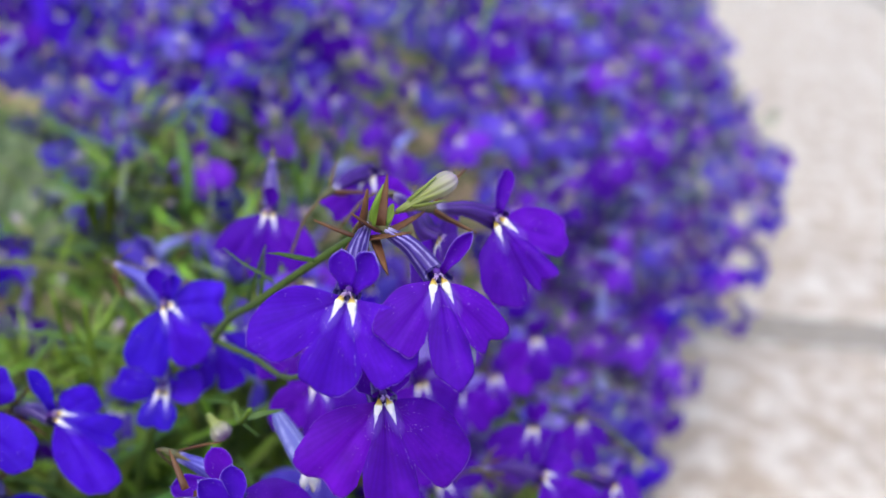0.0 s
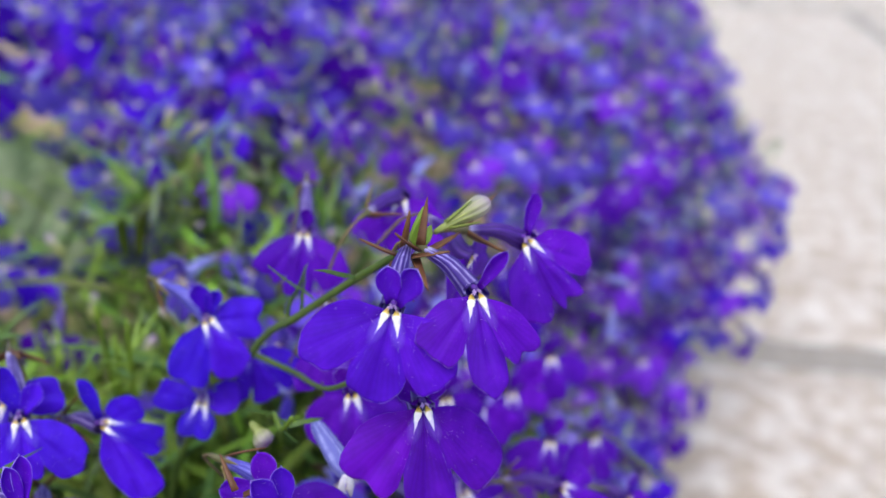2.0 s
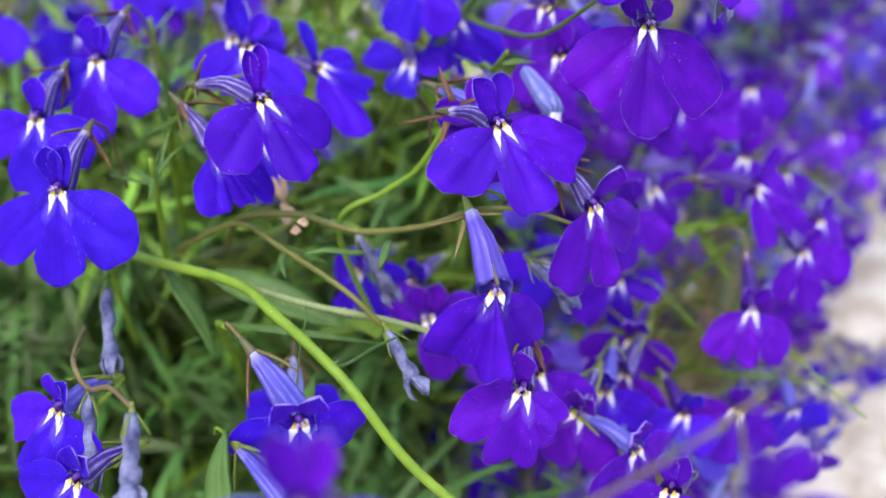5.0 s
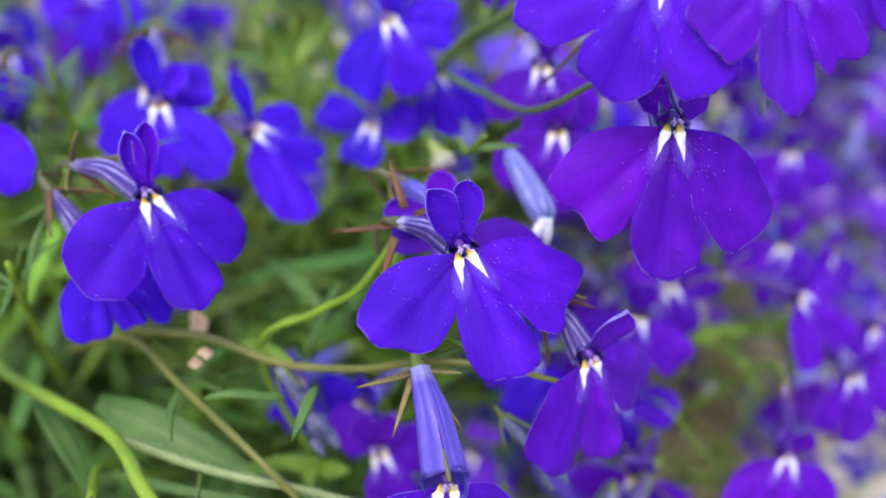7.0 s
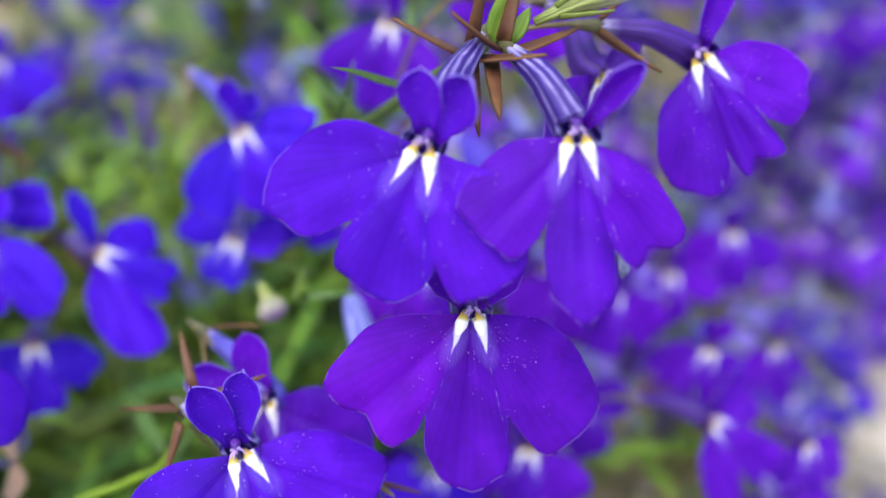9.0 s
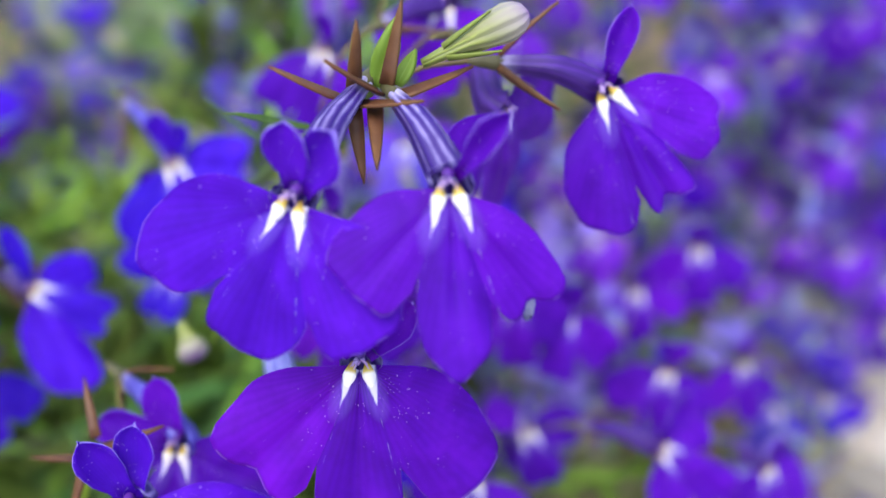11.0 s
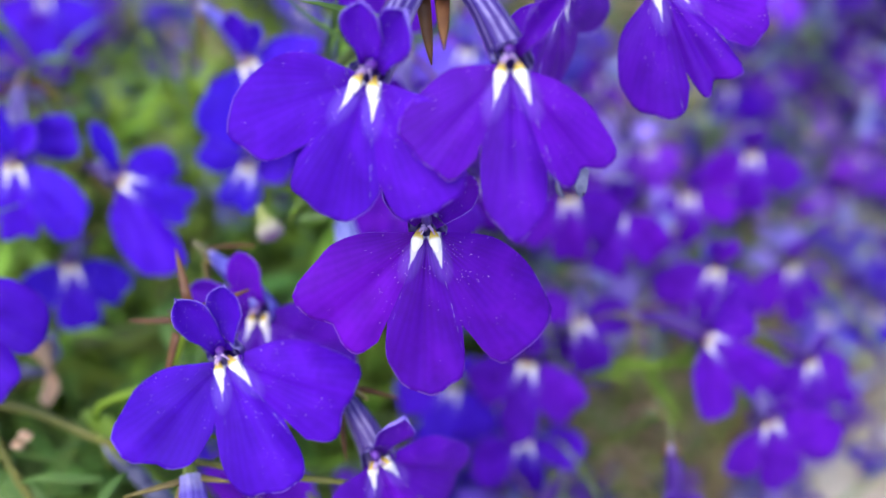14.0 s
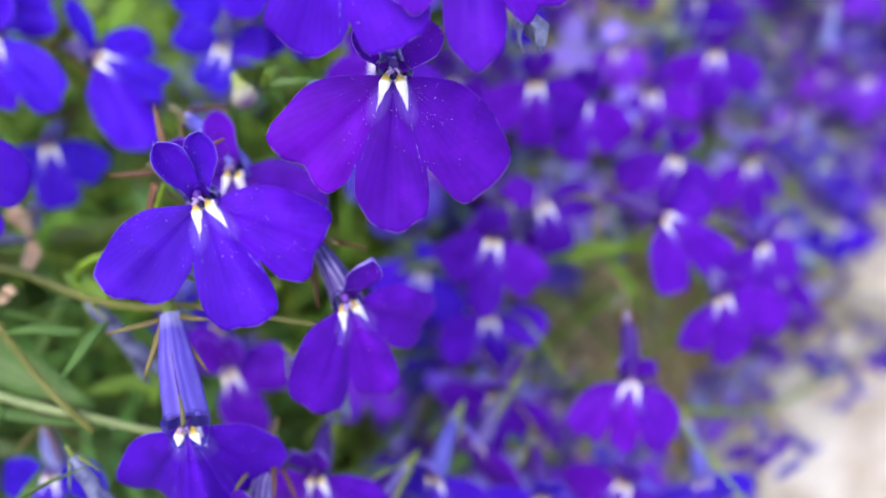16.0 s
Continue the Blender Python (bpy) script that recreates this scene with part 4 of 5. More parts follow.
# blooms on the far side of the leafy gap
lobelia_flower((-103.6, 133.1, 117.0), -70, 40, three((-146, 10.5, 3.8), (-92, 11.0, 3.4), (-34, 10.5, 3.8), [(76, 5.0, 1.5), (108, 4.8, 1.4)]), None, BLUE, seed=47, sepals=3, stalk=(-108, 143, 100))
lobelia_flower((-103.4, 167.4, 103.5), -100, 25, three((-140, 9.5, 3.4), (-88, 10.0, 3.0), (-30, 9.5, 3.4), [(80, 4.8, 1.4)]), None, BLUE, seed=48, sepals=3, stalk=(-106, 178, 86))
for k, (x, y, z) in enumerate(((-122, 190, 92), (-136, 180, 94), (-114, 182, 98))):
    lobelia_flower((x, y, z), -85 + 20 * k, 30, three((-144, 9.0, 3.3), (-90, 9.4, 3.0), (-36, 9.0, 3.3), [(76, 4.6, 1.3)]), None, BLUE, fine=1, seed=55 + k, sepals=3, stalk=(x - 4, y + 10, z - 16), label="deep blue lobelia bloom in the shade of a broad leaf")
lobelia_flower((-101.9, 86.1, 126.6), -80, 45, three((-144, 9.5, 3.4), (-90, 10.0, 3.2), (-36, 9.5, 3.4), [(80, 4.8, 1.4)]), None, BLUE, seed=49, sepals=3, stalk=(-106, 96, 110))
lobelia_flower((-26.2, 27.5, 111.9), -62, 20, three((-140, 7.0, 2.4, -15), (-90, 7.4, 2.2), (-45, 7.0, 2.4, -15), [(80, 4.0)]), (-33.8, 32.6, 113.6), VIOLET, tube_mat=PALE_TUBE, seed=50, sepals=3, green=True, spread=30, stalk=(-40, 38, 108))
# two blooms that stand up close to the lens
lobelia_flower((-16.5, 10.5, 138.4), -72, 62, three((-150, 8.6, 3.2), (-90, 8.4, 2.8), (-30, 8.6, 3.2), [(70, 5.0, 1.3, 35), (112, 5.0, 1.3, 35)]), (-16.5, 15.0, 134.5), VIOLET, seed=45, sepals=2, stalk=(-18, 20, 126), spread=25)
lobelia_flower((9.4, 16.0, 142.2), -55, 58, three((-150, 7.4, 2.8), (-90, 7.6, 2.6), (-35, 7.4, 2.8), [(65, 4.6, 1.3, 40), (112, 4.6, 1.3, 40)]), (9.5, 20.5, 138.5), VIOLET, seed=46, sepals=2, stalk=(8, 25, 140.5), spread=25)
# lower blooms, left of the bed's edge
drooping = lobelia_flower((-13.6, 51.0, 125.2), -62, 28, three((-121, 10.0, 3.6, -20), (-90, 10.6, 3.1, 4), (-59, 10.0, 3.6, -26)), (-18.2, 57.2, 129.8), INDIGO, tube_mat=SOFT_TUBE, seed=35,
                          label="drooping blue-violet lobelia bloom with a wide slit tube", stalk=(-14.5, 60, 130.5), green=True, tube_r=1.8, sepals=-1, slit=True)
for p0, p1 in (((-18.4, 56.8, 129.7), (-22.0, 54.0, 129.1)), ((-17.8, 57.2, 129.9), (-15.0, 57.8, 129.9)), ((-17.6, 56.6, 129.8), (-13.9, 55.1, 126.9)), ((-18.5, 56.4, 129.4), (-18.6, 53.0, 126.2))):
    pointed_sepal(drooping, p0, p1, 0.3, OLIVE_SEPAL)
lobelia_flower((-25.7, 69.9, 102.7), -85, 40, three((155, 7.2, 2.6), (-62, 8.5, 3.2), (22, 7.5, 3.0), [(120, 4.8), (83, 5.2)]), None, VIOLET, seed=36, stalk=(-27, 75, 92), green=True, spread=35)
lobelia_flower((-69.4, 68.4, 132.9), -85, 40, three((-140, 9.6), (-88, 10.0), (-28, 9.4), [(108, 5.3, 1.5), (75, 4.5, 1.4)]), (-70, 76, 136), BLUE, seed=37, stalk=(-70, 82, 124))
lobelia_flower((-62.7, 49.0, 127.0), -85, 40, three((-125, 10.7), (-80, 10.7), (-30, 11.2), [(78, 5.3, 1.5), (110, 4.8, 1.5)]), (-64, 57, 130), BLUE, seed=38, stalk=(-65, 64, 118))
lobelia_flower((-72.1, 58.9, 129.0), -85, 40, three((-150, 9.0), (-88, 9.6), (-20, 9.0), [(90, 4.8)]), (-73, 66, 132), BLUE, seed=39, stalk=(-73, 72, 120))
lobelia_flower((-9.3, 50.2, 113.1), -85, 40, three((-142, 8.6), (-92, 9.4), (-32, 6.0), [(100, 4.5)]), (-10.5, 56, 116), VIOLET, seed=40, stalk=(-14, 60, 110))
lobelia_flower((-28.6, 35.2, 116.6), -55, 15, three((-148, 7.6, 2.8, -14), (-90, 8.2, 2.8), (-30, 8.0, 2.8, -14), [(125, 4.6), (60, 4.4)]), (-34.4, 38.0, 121.4), BLUE, tube_mat=PALE_TUBE, seed=41, stalk=(-42, 46, 116), sepals=3, tube_r=1.7, label="blue lobelia bloom with a wide pale blue tube")
lobelia_flower((-38.2, 53.4, 98.6), -85, 40, three((-157, 6.8), (-90, 7.5), (8, 6.6)), (-39, 56, 104), BLUE, tube_mat=SILVER_TUBE, seed=42, stalk=(-41, 60, 108))


# ---- buds, withered blooms and dry husks ----
def bud(at, tip, seed, label, fat=1.0):
    """A closed bud with green sepals laid against it."""
    at, tip = Vector(at) * MM, Vector(tip) * MM
    base = tagged(new("flower_bud"), label, "bud", "lobelia buds")
    base.matrix_world = Matrix.Translation(at)
    d = tip - at
    v, f, u = pipe([d * s for s in (0.0, 0.2, 0.38, 0.48, 0.58, 0.7, 0.82, 0.91, 0.97, 1.0)], [r * fat * d.length for r in (0.05, 0.075, 0.09, 0.12, 0.17, 0.205, 0.21, 0.18, 0.12, 0.04)], 15, wobble=0.03, seed=seed, flute=0.05)
    part("closed_petals", mesh_of("closed_petals", v, f, BUD, u), base, "cream bud flushed with violet")
    calyx_on(base, d * 0.22, d, seed, spread=15, green=True, size=0.6 * d.length / (6 * MM), count=4)
    return base


bud((-5.2, 83.5, 161.6), (0.4, 87.2, 164.4), 51, "closed cream bud with green sepals at the stem tip", 0.78)
bud((-26.0, 81.0, 135.3), (-23.4, 78.9, 133.9), 52, "small round cream green bud", 1.7)


def pale_tube_bloom():
    base = tagged(new("fading_flower"), "pale blue closed lobelia tube with whitish anthers", "flower")
    a, b = Vector((-20.7, 86.0, 135.0)) * MM, Vector((-13.2, 75.9, 133.4)) * MM
    a = b + (a - b) * 0.75
    base.matrix_world = Matrix.Translation(b)
    d = a - b
    v, f, u = pipe([d * s for s in (1.0, 0.96, 0.85, 0.65, 0.4, 0.15, 0.0)], [r * MM for r in (0.3, 0.65, 0.95, 1.15, 1.3, 1.35, 1.05)], 12, wobble=0.04, seed=4, flute=0.06)
    part("tube", mesh_of("tube", v, f, SILVER_TUBE, u), base)
    for k in (-1, 1):
        v, f, u = pipe([(k * 0.3 * MM, 0, 0), (k * 0.5 * MM, -0.4 * MM, -1.6 * MM), (k * 0.6 * MM, -0.5 * MM, -2.8 * MM)], [0.4 * MM, 0.45 * MM, 0.15 * MM], 6)
        part("anther", mesh_of("anther", v, f, FLUFF, u), base, "whitish anther")
    return base


pale_tube_bloom()


def withered(at, tip, seed, r=1.0):
    """A shrivelled grey-violet corolla hanging from its calyx."""
    at, tip = Vector(at) * MM, Vector(tip) * MM
    base = tagged(new("withered_flower"), "shrivelled grey-violet lobelia bloom hanging from its stalk", "flower", "withered blooms")
    base.matrix_world = Matrix.Translation(at)
    d = tip - at
    pts = [d * (k / 9) + Vector((0.12 * MM * math.sin(k * 2.1 + seed), 0.1 * MM * math.cos(k * 1.7), 0)) for k in range(10)]
    v, f, u = pipe(pts, [q * MM * r for q in (0.45, 0.6, 0.66, 0.7, 0.66, 0.6, 0.62, 0.85, 0.9, 0.35)], 11, wobble=0.16, seed=seed, flute=0.14)
    part("corolla", mesh_of("corolla", v, f, WILTED, u), base)
    for k in range(3):
        g, u2 = lobe(2.6 * MM, 0.7 * MM, bend=0.6, ruffle=0.25, fine=0, seed=seed + k)
        vv, ff, uu = sheet(g, u2, 0.2 * MM)
        part("shrunken_petal", mesh_of("shrunken_petal", vv, ff, WILTED, uu), base, "", Matrix.Translation(d * 0.82) @ d.to_track_quat("X", "Z").to_matrix().to_4x4() @ Matrix.Rotation(radians(120 * k), 4, "X") @ Matrix.Rotation(radians(-50), 4, "Y"))
    calyx_on(base, Vector((0, 0, 0)), d, seed, spread=25, size=0.55, count=4, green=True)
    return base


withered((-32.5, 61.6, 120.5), (-28.3, 62.1, 112.0), 61, 1.15)
withered((-24, 48, 119), (-20.5, 46.5, 114.5), 62)
withered((-58.8, 48.5, 114.9), (-55.5, 42.8, 109.0), 63)
withered((-53.6, 36.0, 111.0), (-50.2, 30.0, 106.4), 64)
withered((-42.3, 28.6, 119.5), (-40.3, 23.8, 115.3), 67, 1.15)
withered((1.6, 81.5, 151.5), (2.4, 81.0, 147.8), 65, 0.5)
withered((-12.1, 63.5, 120.5), (-7.6, 62.2, 117.6), 66, 0.7)


def husk(at, seed):
    base = tagged(new("dry_husk"), "curled dry tan seed husk on the stem", "seed husk")
    base.matrix_world = Matrix.Translation(Vector(at) * MM)
    for k in range(5):
        g, u = lobe(3.3 * MM, 0.85 * MM, bend=-0.7, ruffle=0.3, cup=0.5, fine=1, seed=seed + k)
        v, f, uu = sheet(g, u, 0.22 * MM)
        part("husk_flake", mesh_of("husk_flake", v, f, WILTED if k in (1, 3) else DRY, uu), base, "grey-violet shrivelled flake" if k in (1, 3) else "", Matrix.Rotation(radians(77 * k), 4, "Z") @ Matrix.Rotation(radians(-50 + 25 * k), 4, "Y"))
    return base


husk((-45.1, 67.8, 118.5), 71)
for k, q in enumerate(((-39.3, 57.6, 121.8), (-38.6, 58.2, 123.0))):
    g, u = lobe(1.1 * MM, 0.45 * MM, bend=-0.3, ruffle=0.3, cup=0.4, fine=1, seed=80 + k)
    v, f, uu = sheet(g, u, 0.3 * MM)
    chip = tagged(new("seed_chip", mesh_of("seed_chip", v, f, DRY, uu)), "tiny pale dry flake caught on a stem", "seed chip")
    chip.matrix_world = pose(q[0] * MM, q[1] * MM, q[2] * MM, 60, 20 * k, 40)


# ---- stems with their leaves ----
def leaf_grid(length, width, droop, fold=0.25, n=7, c=5, wave=0.04, seed=0):
    g, u = np.zeros((n, c, 3)), np.zeros((n, c, 2))
    for i in range(n):
        s = i / (n - 1)
        w = width * (math.sin(math.pi * min(1, s * 0.92 + 0.08)) ** 0.8) * (1 - 0.25 * s) + 0.02 * width
        for j in range(c):
            v = 2 * j / (c - 1) - 1
            g[i, j] = (length * (s - 0.12 * droop * s * s), v * w, length * (-droop * s * s + wave * math.sin(6 * s + seed)) + fold * abs(v) * w)
            u[i, j] = (s, abs(v))
    return g, u


LEAF_MESHES, YOUNG_MESHES = [], []
for k in range(6):
    v, f, u = sheet(*leaf_grid((17, 21, 27, 14, 32, 18)[k] * MM, (0.75, 0.9, 1.05, 0.7, 0.9, 1.4)[k] * MM, (0.1, 0.25, 0.35, 0.0, 0.5, 0.2)[k], seed=k), 0.25 * MM)
    LEAF_MESHES.append(mesh_of("leaf", v, f, LEAF, u))
    YOUNG_MESHES.append(mesh_of("leaf", v, f, YOUNG_LEAF, u))


def stem(points, r0, r1, leaves, seed, label, mat=None, size=1.0, start=0.15, hairs=0, young=False):
    """A stem through points in mm, tapering, with narrow leaves along it."""
    rng = random.Random(seed)
    pts = smooth_line([np.array(p) * MM for p in points], 6 * (len(points) - 1))
    n = len(pts)
    v, f, u = pipe(pts, [(r0 + (r1 - r0) * i / (n - 1)) * MM for i in range(n)], 8, wobble=0.05, seed=seed)
    ob = tagged(new("lobelia_shoot"), label, "plant shoot", "lobelia shoots")
    part("stem", mesh_of("stem", v, f, mat or STEM, u), ob)
    if hairs:
        bits = []
        for k in range(hairs):
            i = rng.randrange(1, n - 1)
            d = Vector((rng.gauss(0, 1), rng.gauss(0, 1), rng.gauss(0.4, 1))).normalized()
            p = Vector(pts[i]) + (Vector(pts[i + 1]) - Vector(pts[i])) * rng.random()
            bits.append(pipe([p, p + d * (r0 + 0.4) * MM], [0.018 * MM, 0.008 * MM], 4))
        hv, hf, hu = join(bits)
        part("stem_hairs", mesh_of("stem_hairs", hv, hf, FLUFF, hu), ob, "fine pale hairs")
    for k in range(leaves):
        i = int((start + (0.95 - start) * (k + rng.random() * 0.6) / max(1, leaves)) * (n - 1))
        d = Vector(pts[min(i + 1, n - 1)] - pts[max(i - 1, 0)]).normalized()
        q = d.to_track_quat("Z", "Y").to_matrix().to_4x4()
        m = Matrix.Translation(pts[i]) @ q @ Matrix.Rotation(rng.uniform(0, 6.28), 4, "Z") @ Matrix.Rotation(radians(-rng.uniform(20, 60)), 4, "Y") @ Matrix.Scale(size * rng.uniform(0.6, 1.1), 4)
        part("leaf", (YOUNG_MESHES[rng.choice((0, 1, 3, 5))] if young else LEAF_MESHES[rng.randrange(6)]), ob, "", m)
    return ob


def bract(ob, at, rx, ry, rz, size):
    part("bract", LEAF_MESHES[1], ob, "bright green bract", pose(at[0] * MM, at[1] * MM, at[2] * MM, rx, ry, rz) @ Matrix.Scale(size, 4))


GREEN_STEM = "slender green lobelia stem with narrow leaves"
stem([(-4, 122, 40), (10, 112, 66), (20, 106, 74), (28, 108, 74), (36, 120, 64), (46, 142, 50), (58, 168, 36)], 0.6, 0.3, 5, 118, GREEN_STEM, size=0.3)
top_shoot = stem([(-52, 118, 40), (-48, 106, 100), (-30.7, 97, 134.5), (-22.6, 91.3, 144.5), (-13, 85, 155), (-8, 82, 160)], 0.68, 0.4, 4, 101, GREEN_STEM, DARK_STEM, size=0.45)
for at, rx, ry, rz, size in (((-20, 90, 147), 0, -60, 200, 0.4), ((-24, 93, 143), 30, -80, -60, 0.5)):
    bract(top_shoot, at, rx, ry, rz, size)
stem([(-30.7, 97, 134.5), (-24, 93, 135), (-17, 84, 139.2), (-10, 79, 147)], 0.42, 0.28, 0, 102, GREEN_STEM, DARK_STEM)
stem([(-27, 92, 128), (-24.5, 86, 133), (-22, 80, 135.5), (-20, 78, 139)], 0.4, 0.28, 4, 103, GREEN_STEM, size=0.25)
stem([(-75, 66, 108), (-59.8, 57.1, 113.2), (-43.6, 51, 118.2), (-35.8, 45.4, 120.2), (-26, 40, 119), (-17, 37, 112), (-6, 36, 106), (4, 38, 98)], 0.64, 0.5, 1, 104, "arching pale green lobelia stem with fine hairs", size=0.5, hairs=90)
stem([(-42, 50.7, 118.3), (-34, 51.5, 117), (-26.5, 53.3, 115.8), (-18, 56, 113)], 0.45, 0.35, 1, 105, "grey-green lobelia stem with fine hairs", PALE_STEM, size=0.5, hairs=50)
stem([(-62, 68, 106), (-48.8, 62, 117.7), (-40, 57, 119.5), (-30.7, 52.8, 119.1), (-26, 52, 116)], 0.42, 0.32, 1, 106, "slender olive green lobelia stem", OLIVE_STEM, size=0.5)
stem([(-60, 78, 100), (-48.8, 63, 117.7), (-40, 61.5, 121.5), (-32.5, 61.6, 120.9), (-24, 60.5, 124.5), (-18.2, 59.0, 129.0), (-12.5, 59.5, 130.0), (-6, 64, 126)], 0.52, 0.22, 2, 107, GREEN_STEM, OLIVE_STEM, size=0.4)
node_shoot = stem([(-32, 68, 100), (-36, 64, 119), (-31, 66, 124), (-27, 66, 128), (-24, 66.5, 134)], 0.4, 0.3, 1, 108, GREEN_STEM, size=0.3)
stem([(-75, 90, 90), (-63, 72, 122), (-58, 67, 128), (-54, 64.5, 134)], 0.55, 0.4, 5, 109, GREEN_STEM, size=0.5)
edge_shoot = stem([(-24, 98, 90), (-12, 98, 99), (3, 104, 101), (10, 105, 103.5), (16, 106, 105.5)], 0.42, 0.25, 9, 110, "bright green leafy shoot at the bed's edge", size=0.5, start=0.55, young=True)
stem([(-30, 22, 100), (-14, 15, 127), (-1.9, 16.3, 137.0), (5.6, 22.0, 140.7), (9.3, 26.6, 142.0)], 0.24, 0.16, 2, 111, "reddish green lobelia stem", TWIG, size=0.22, start=0.6)
stem([(-8, 110, 60), (6, 102, 90), (12, 94, 108), (13.5, 88, 112)], 0.45, 0.28, 0, 112, GREEN_STEM)
stem([(-70, 66, 88), (-63, 55, 112), (-59, 49, 115.8)], 0.35, 0.25, 0, 113, GREEN_STEM)
stem([(-66, 52, 104), (-58, 40, 111.5), (-53.6, 36.2, 112), (-48, 33, 117), (-42.4, 29, 120)], 0.32, 0.25, 1, 117, "thin reddish stem with withered blooms", TWIG, size=0.3)
stem([(-80, 100, 90), (-74, 90, 114), (-72, 84.5, 132)], 0.5, 0.35, 11, 119, "leafy tip of a young lobelia shoot", size=0.34, start=0.7)
stem([(-64, 68, 100), (-58, 60, 118), (-56.2, 57.3, 127.9)], 0.45, 0.3, 6, 120, "leafy tip of a young lobelia shoot", size=0.3, start=0.72)
tangle = random.Random(77)
for k in range(26):
    x1, y1, z1 = tangle.uniform(0, 36), tangle.uniform(76, 136), tangle.uniform(66, 100)
    x0, y0 = x1 - tangle.uniform(14, 34), y1 + tangle.uniform(0, 30)
    mid_z = z1 + tangle.uniform(-8, 2)
    stem([(x0, y0, z1 - tangle.uniform(30, 50)), ((x0 + x1) / 2 - 3, (y0 + y1) / 2, mid_z), (x1, y1, z1)], 0.28, 0.15, tangle.choice((1, 2, 3)), 130 + k, ("slender green lobelia stem at the bed's edge", "thin reddish stem at the bed's edge")[k % 2], (STEM, TWIG)[k % 2], size=0.22)
stem([(-80, 120, 70), (-74, 104, 120), (-70, 96, 140)], 0.5, 0.3, 6, 114, GREEN_STEM, size=0.5)
stem([(-62, 130, 60), (-58, 112, 110), (-56, 104, 135)], 0.5, 0.3, 6, 115, GREEN_STEM, size=0.5)

sprout = random.Random(31)
for k, (x, y, z) in enumerate(((-52, 105, 133), (-49, 110, 129), (-56, 109, 127), (-76, 123, 117), (-81, 128, 113), (-70, 120, 112), (-84, 121, 110), (-72, 128, 110), (-92, 108, 112), (-44, 118, 124))):
    stem([(x + sprout.uniform(-8, 8), y + 14, 40), (x + sprout.uniform(-4, 4), y + 6, z - 30), (x, y, z)], 0.5, 0.3, 11, 160 + k, "upright yellow-green leafy lobelia shoot", size=0.55, start=0.5, young=True)


def placed_leaf(ob, p0, p1, width, roll, mat=LEAF):
    a, b = Vector(p0) * MM, Vector(p1) * MM
    d = b - a
    v, f, u = sheet(*leaf_grid(d.length, width * MM, 0.06, 0.3, 9, 5, 0.03, roll), 0.3 * MM)
    part("leaf", mesh_of("leaf", v, f, mat, u), ob, "", Matrix.Translation(a) @ d.to_track_quat("X", "Z").to_matrix().to_4x4() @ Matrix.Rotation(radians(roll), 4, "X"))


placed_leaf(top_shoot, (-7.2, 80.9, 160.9), (-6.3, 82.4, 165.0), 0.85, 60, YOUNG_LEAF)
for p0, p1, w, roll in (((-31.9, 63, 119.6), (-38.5, 64.6, 119.3), 1.1, 10), ((-33, 68, 101), (-30, 62, 105), 1.2, 20), ((-30, 67, 101), (-35, 63, 105.5), 1.1, -30), ((-31, 66, 102), (-27, 64, 106), 1.0, 50), ((-34, 66, 102), (-38, 61, 104), 1.0, -10)):
    placed_leaf(node_shoot, p0, p1, w, roll, YOUNG_LEAF)
placed_leaf(top_shoot, (-6.2, 82.0, 160.6), (-5.6, 83.4, 162.6), 0.55, 20, YOUNG_LEAF)
for p0, p1, w, roll in (((3, 104, 101), (13, 103, 107.5), 1.1, 20), ((10, 105, 103.3), (21, 106, 107), 1.0, -30), ((8, 104.4, 102.6), (15, 102, 96), 1.0, 40), ((0, 102.8, 100.4), (7, 100, 105), 0.9, 10), ((14, 105.6, 104.8), (22, 104, 102), 0.9, -20), ((12, 105, 104), (16, 104, 109.5), 0.8, 60)):
    placed_leaf(edge_shoot, p0, p1, w, roll, YOUNG_LEAF)
low_shoot = stem([(-62, 84, 60), (-54, 66, 92), (-48, 54, 108), (-42, 46, 116)], 0.6, 0.4, 4, 116, "leafy green lobelia shoot low in the bed", size=0.7)
for k, (p0, p1, w) in enumerate((
    ((-30.6, 22.4, 110.8), (-36.3, 33.3, 115.3), 1.8),
    ((-30.0, 28.0, 107.7), (-34.0, 51.3, 108.0), 1.6),
    ((-50.0, 57.4, 113.0), (-32.0, 56.7, 110.4), 2.3),
    ((-55.7, 56.0, 114.0), (-47.0, 51.7, 104.9), 1.2),
    ((-51.8, 93.9, 122.9), (-66.4, 101.4, 121.3), 0.7),
    ((-34.7, 75.1, 116.0), (-45.1, 82.6, 114.6), 0.9),
    ((-30.6, 58.6, 120.4), (-36.7, 55.4, 121.3), 0.6),
    ((-35.2, 81.1, 114.9), (-35.0, 71.2, 112.3), 0.6),
    ((-27.6, 58.8, 122.6), (-26.3, 51.4, 124.8), 0.5),
    ((-41.4, 59.3, 118.2), (-36.8, 49.9, 121.9), 0.5),
)):
    placed_leaf(low_shoot, p0, p1, w, (35 * k) % 80 - 40)


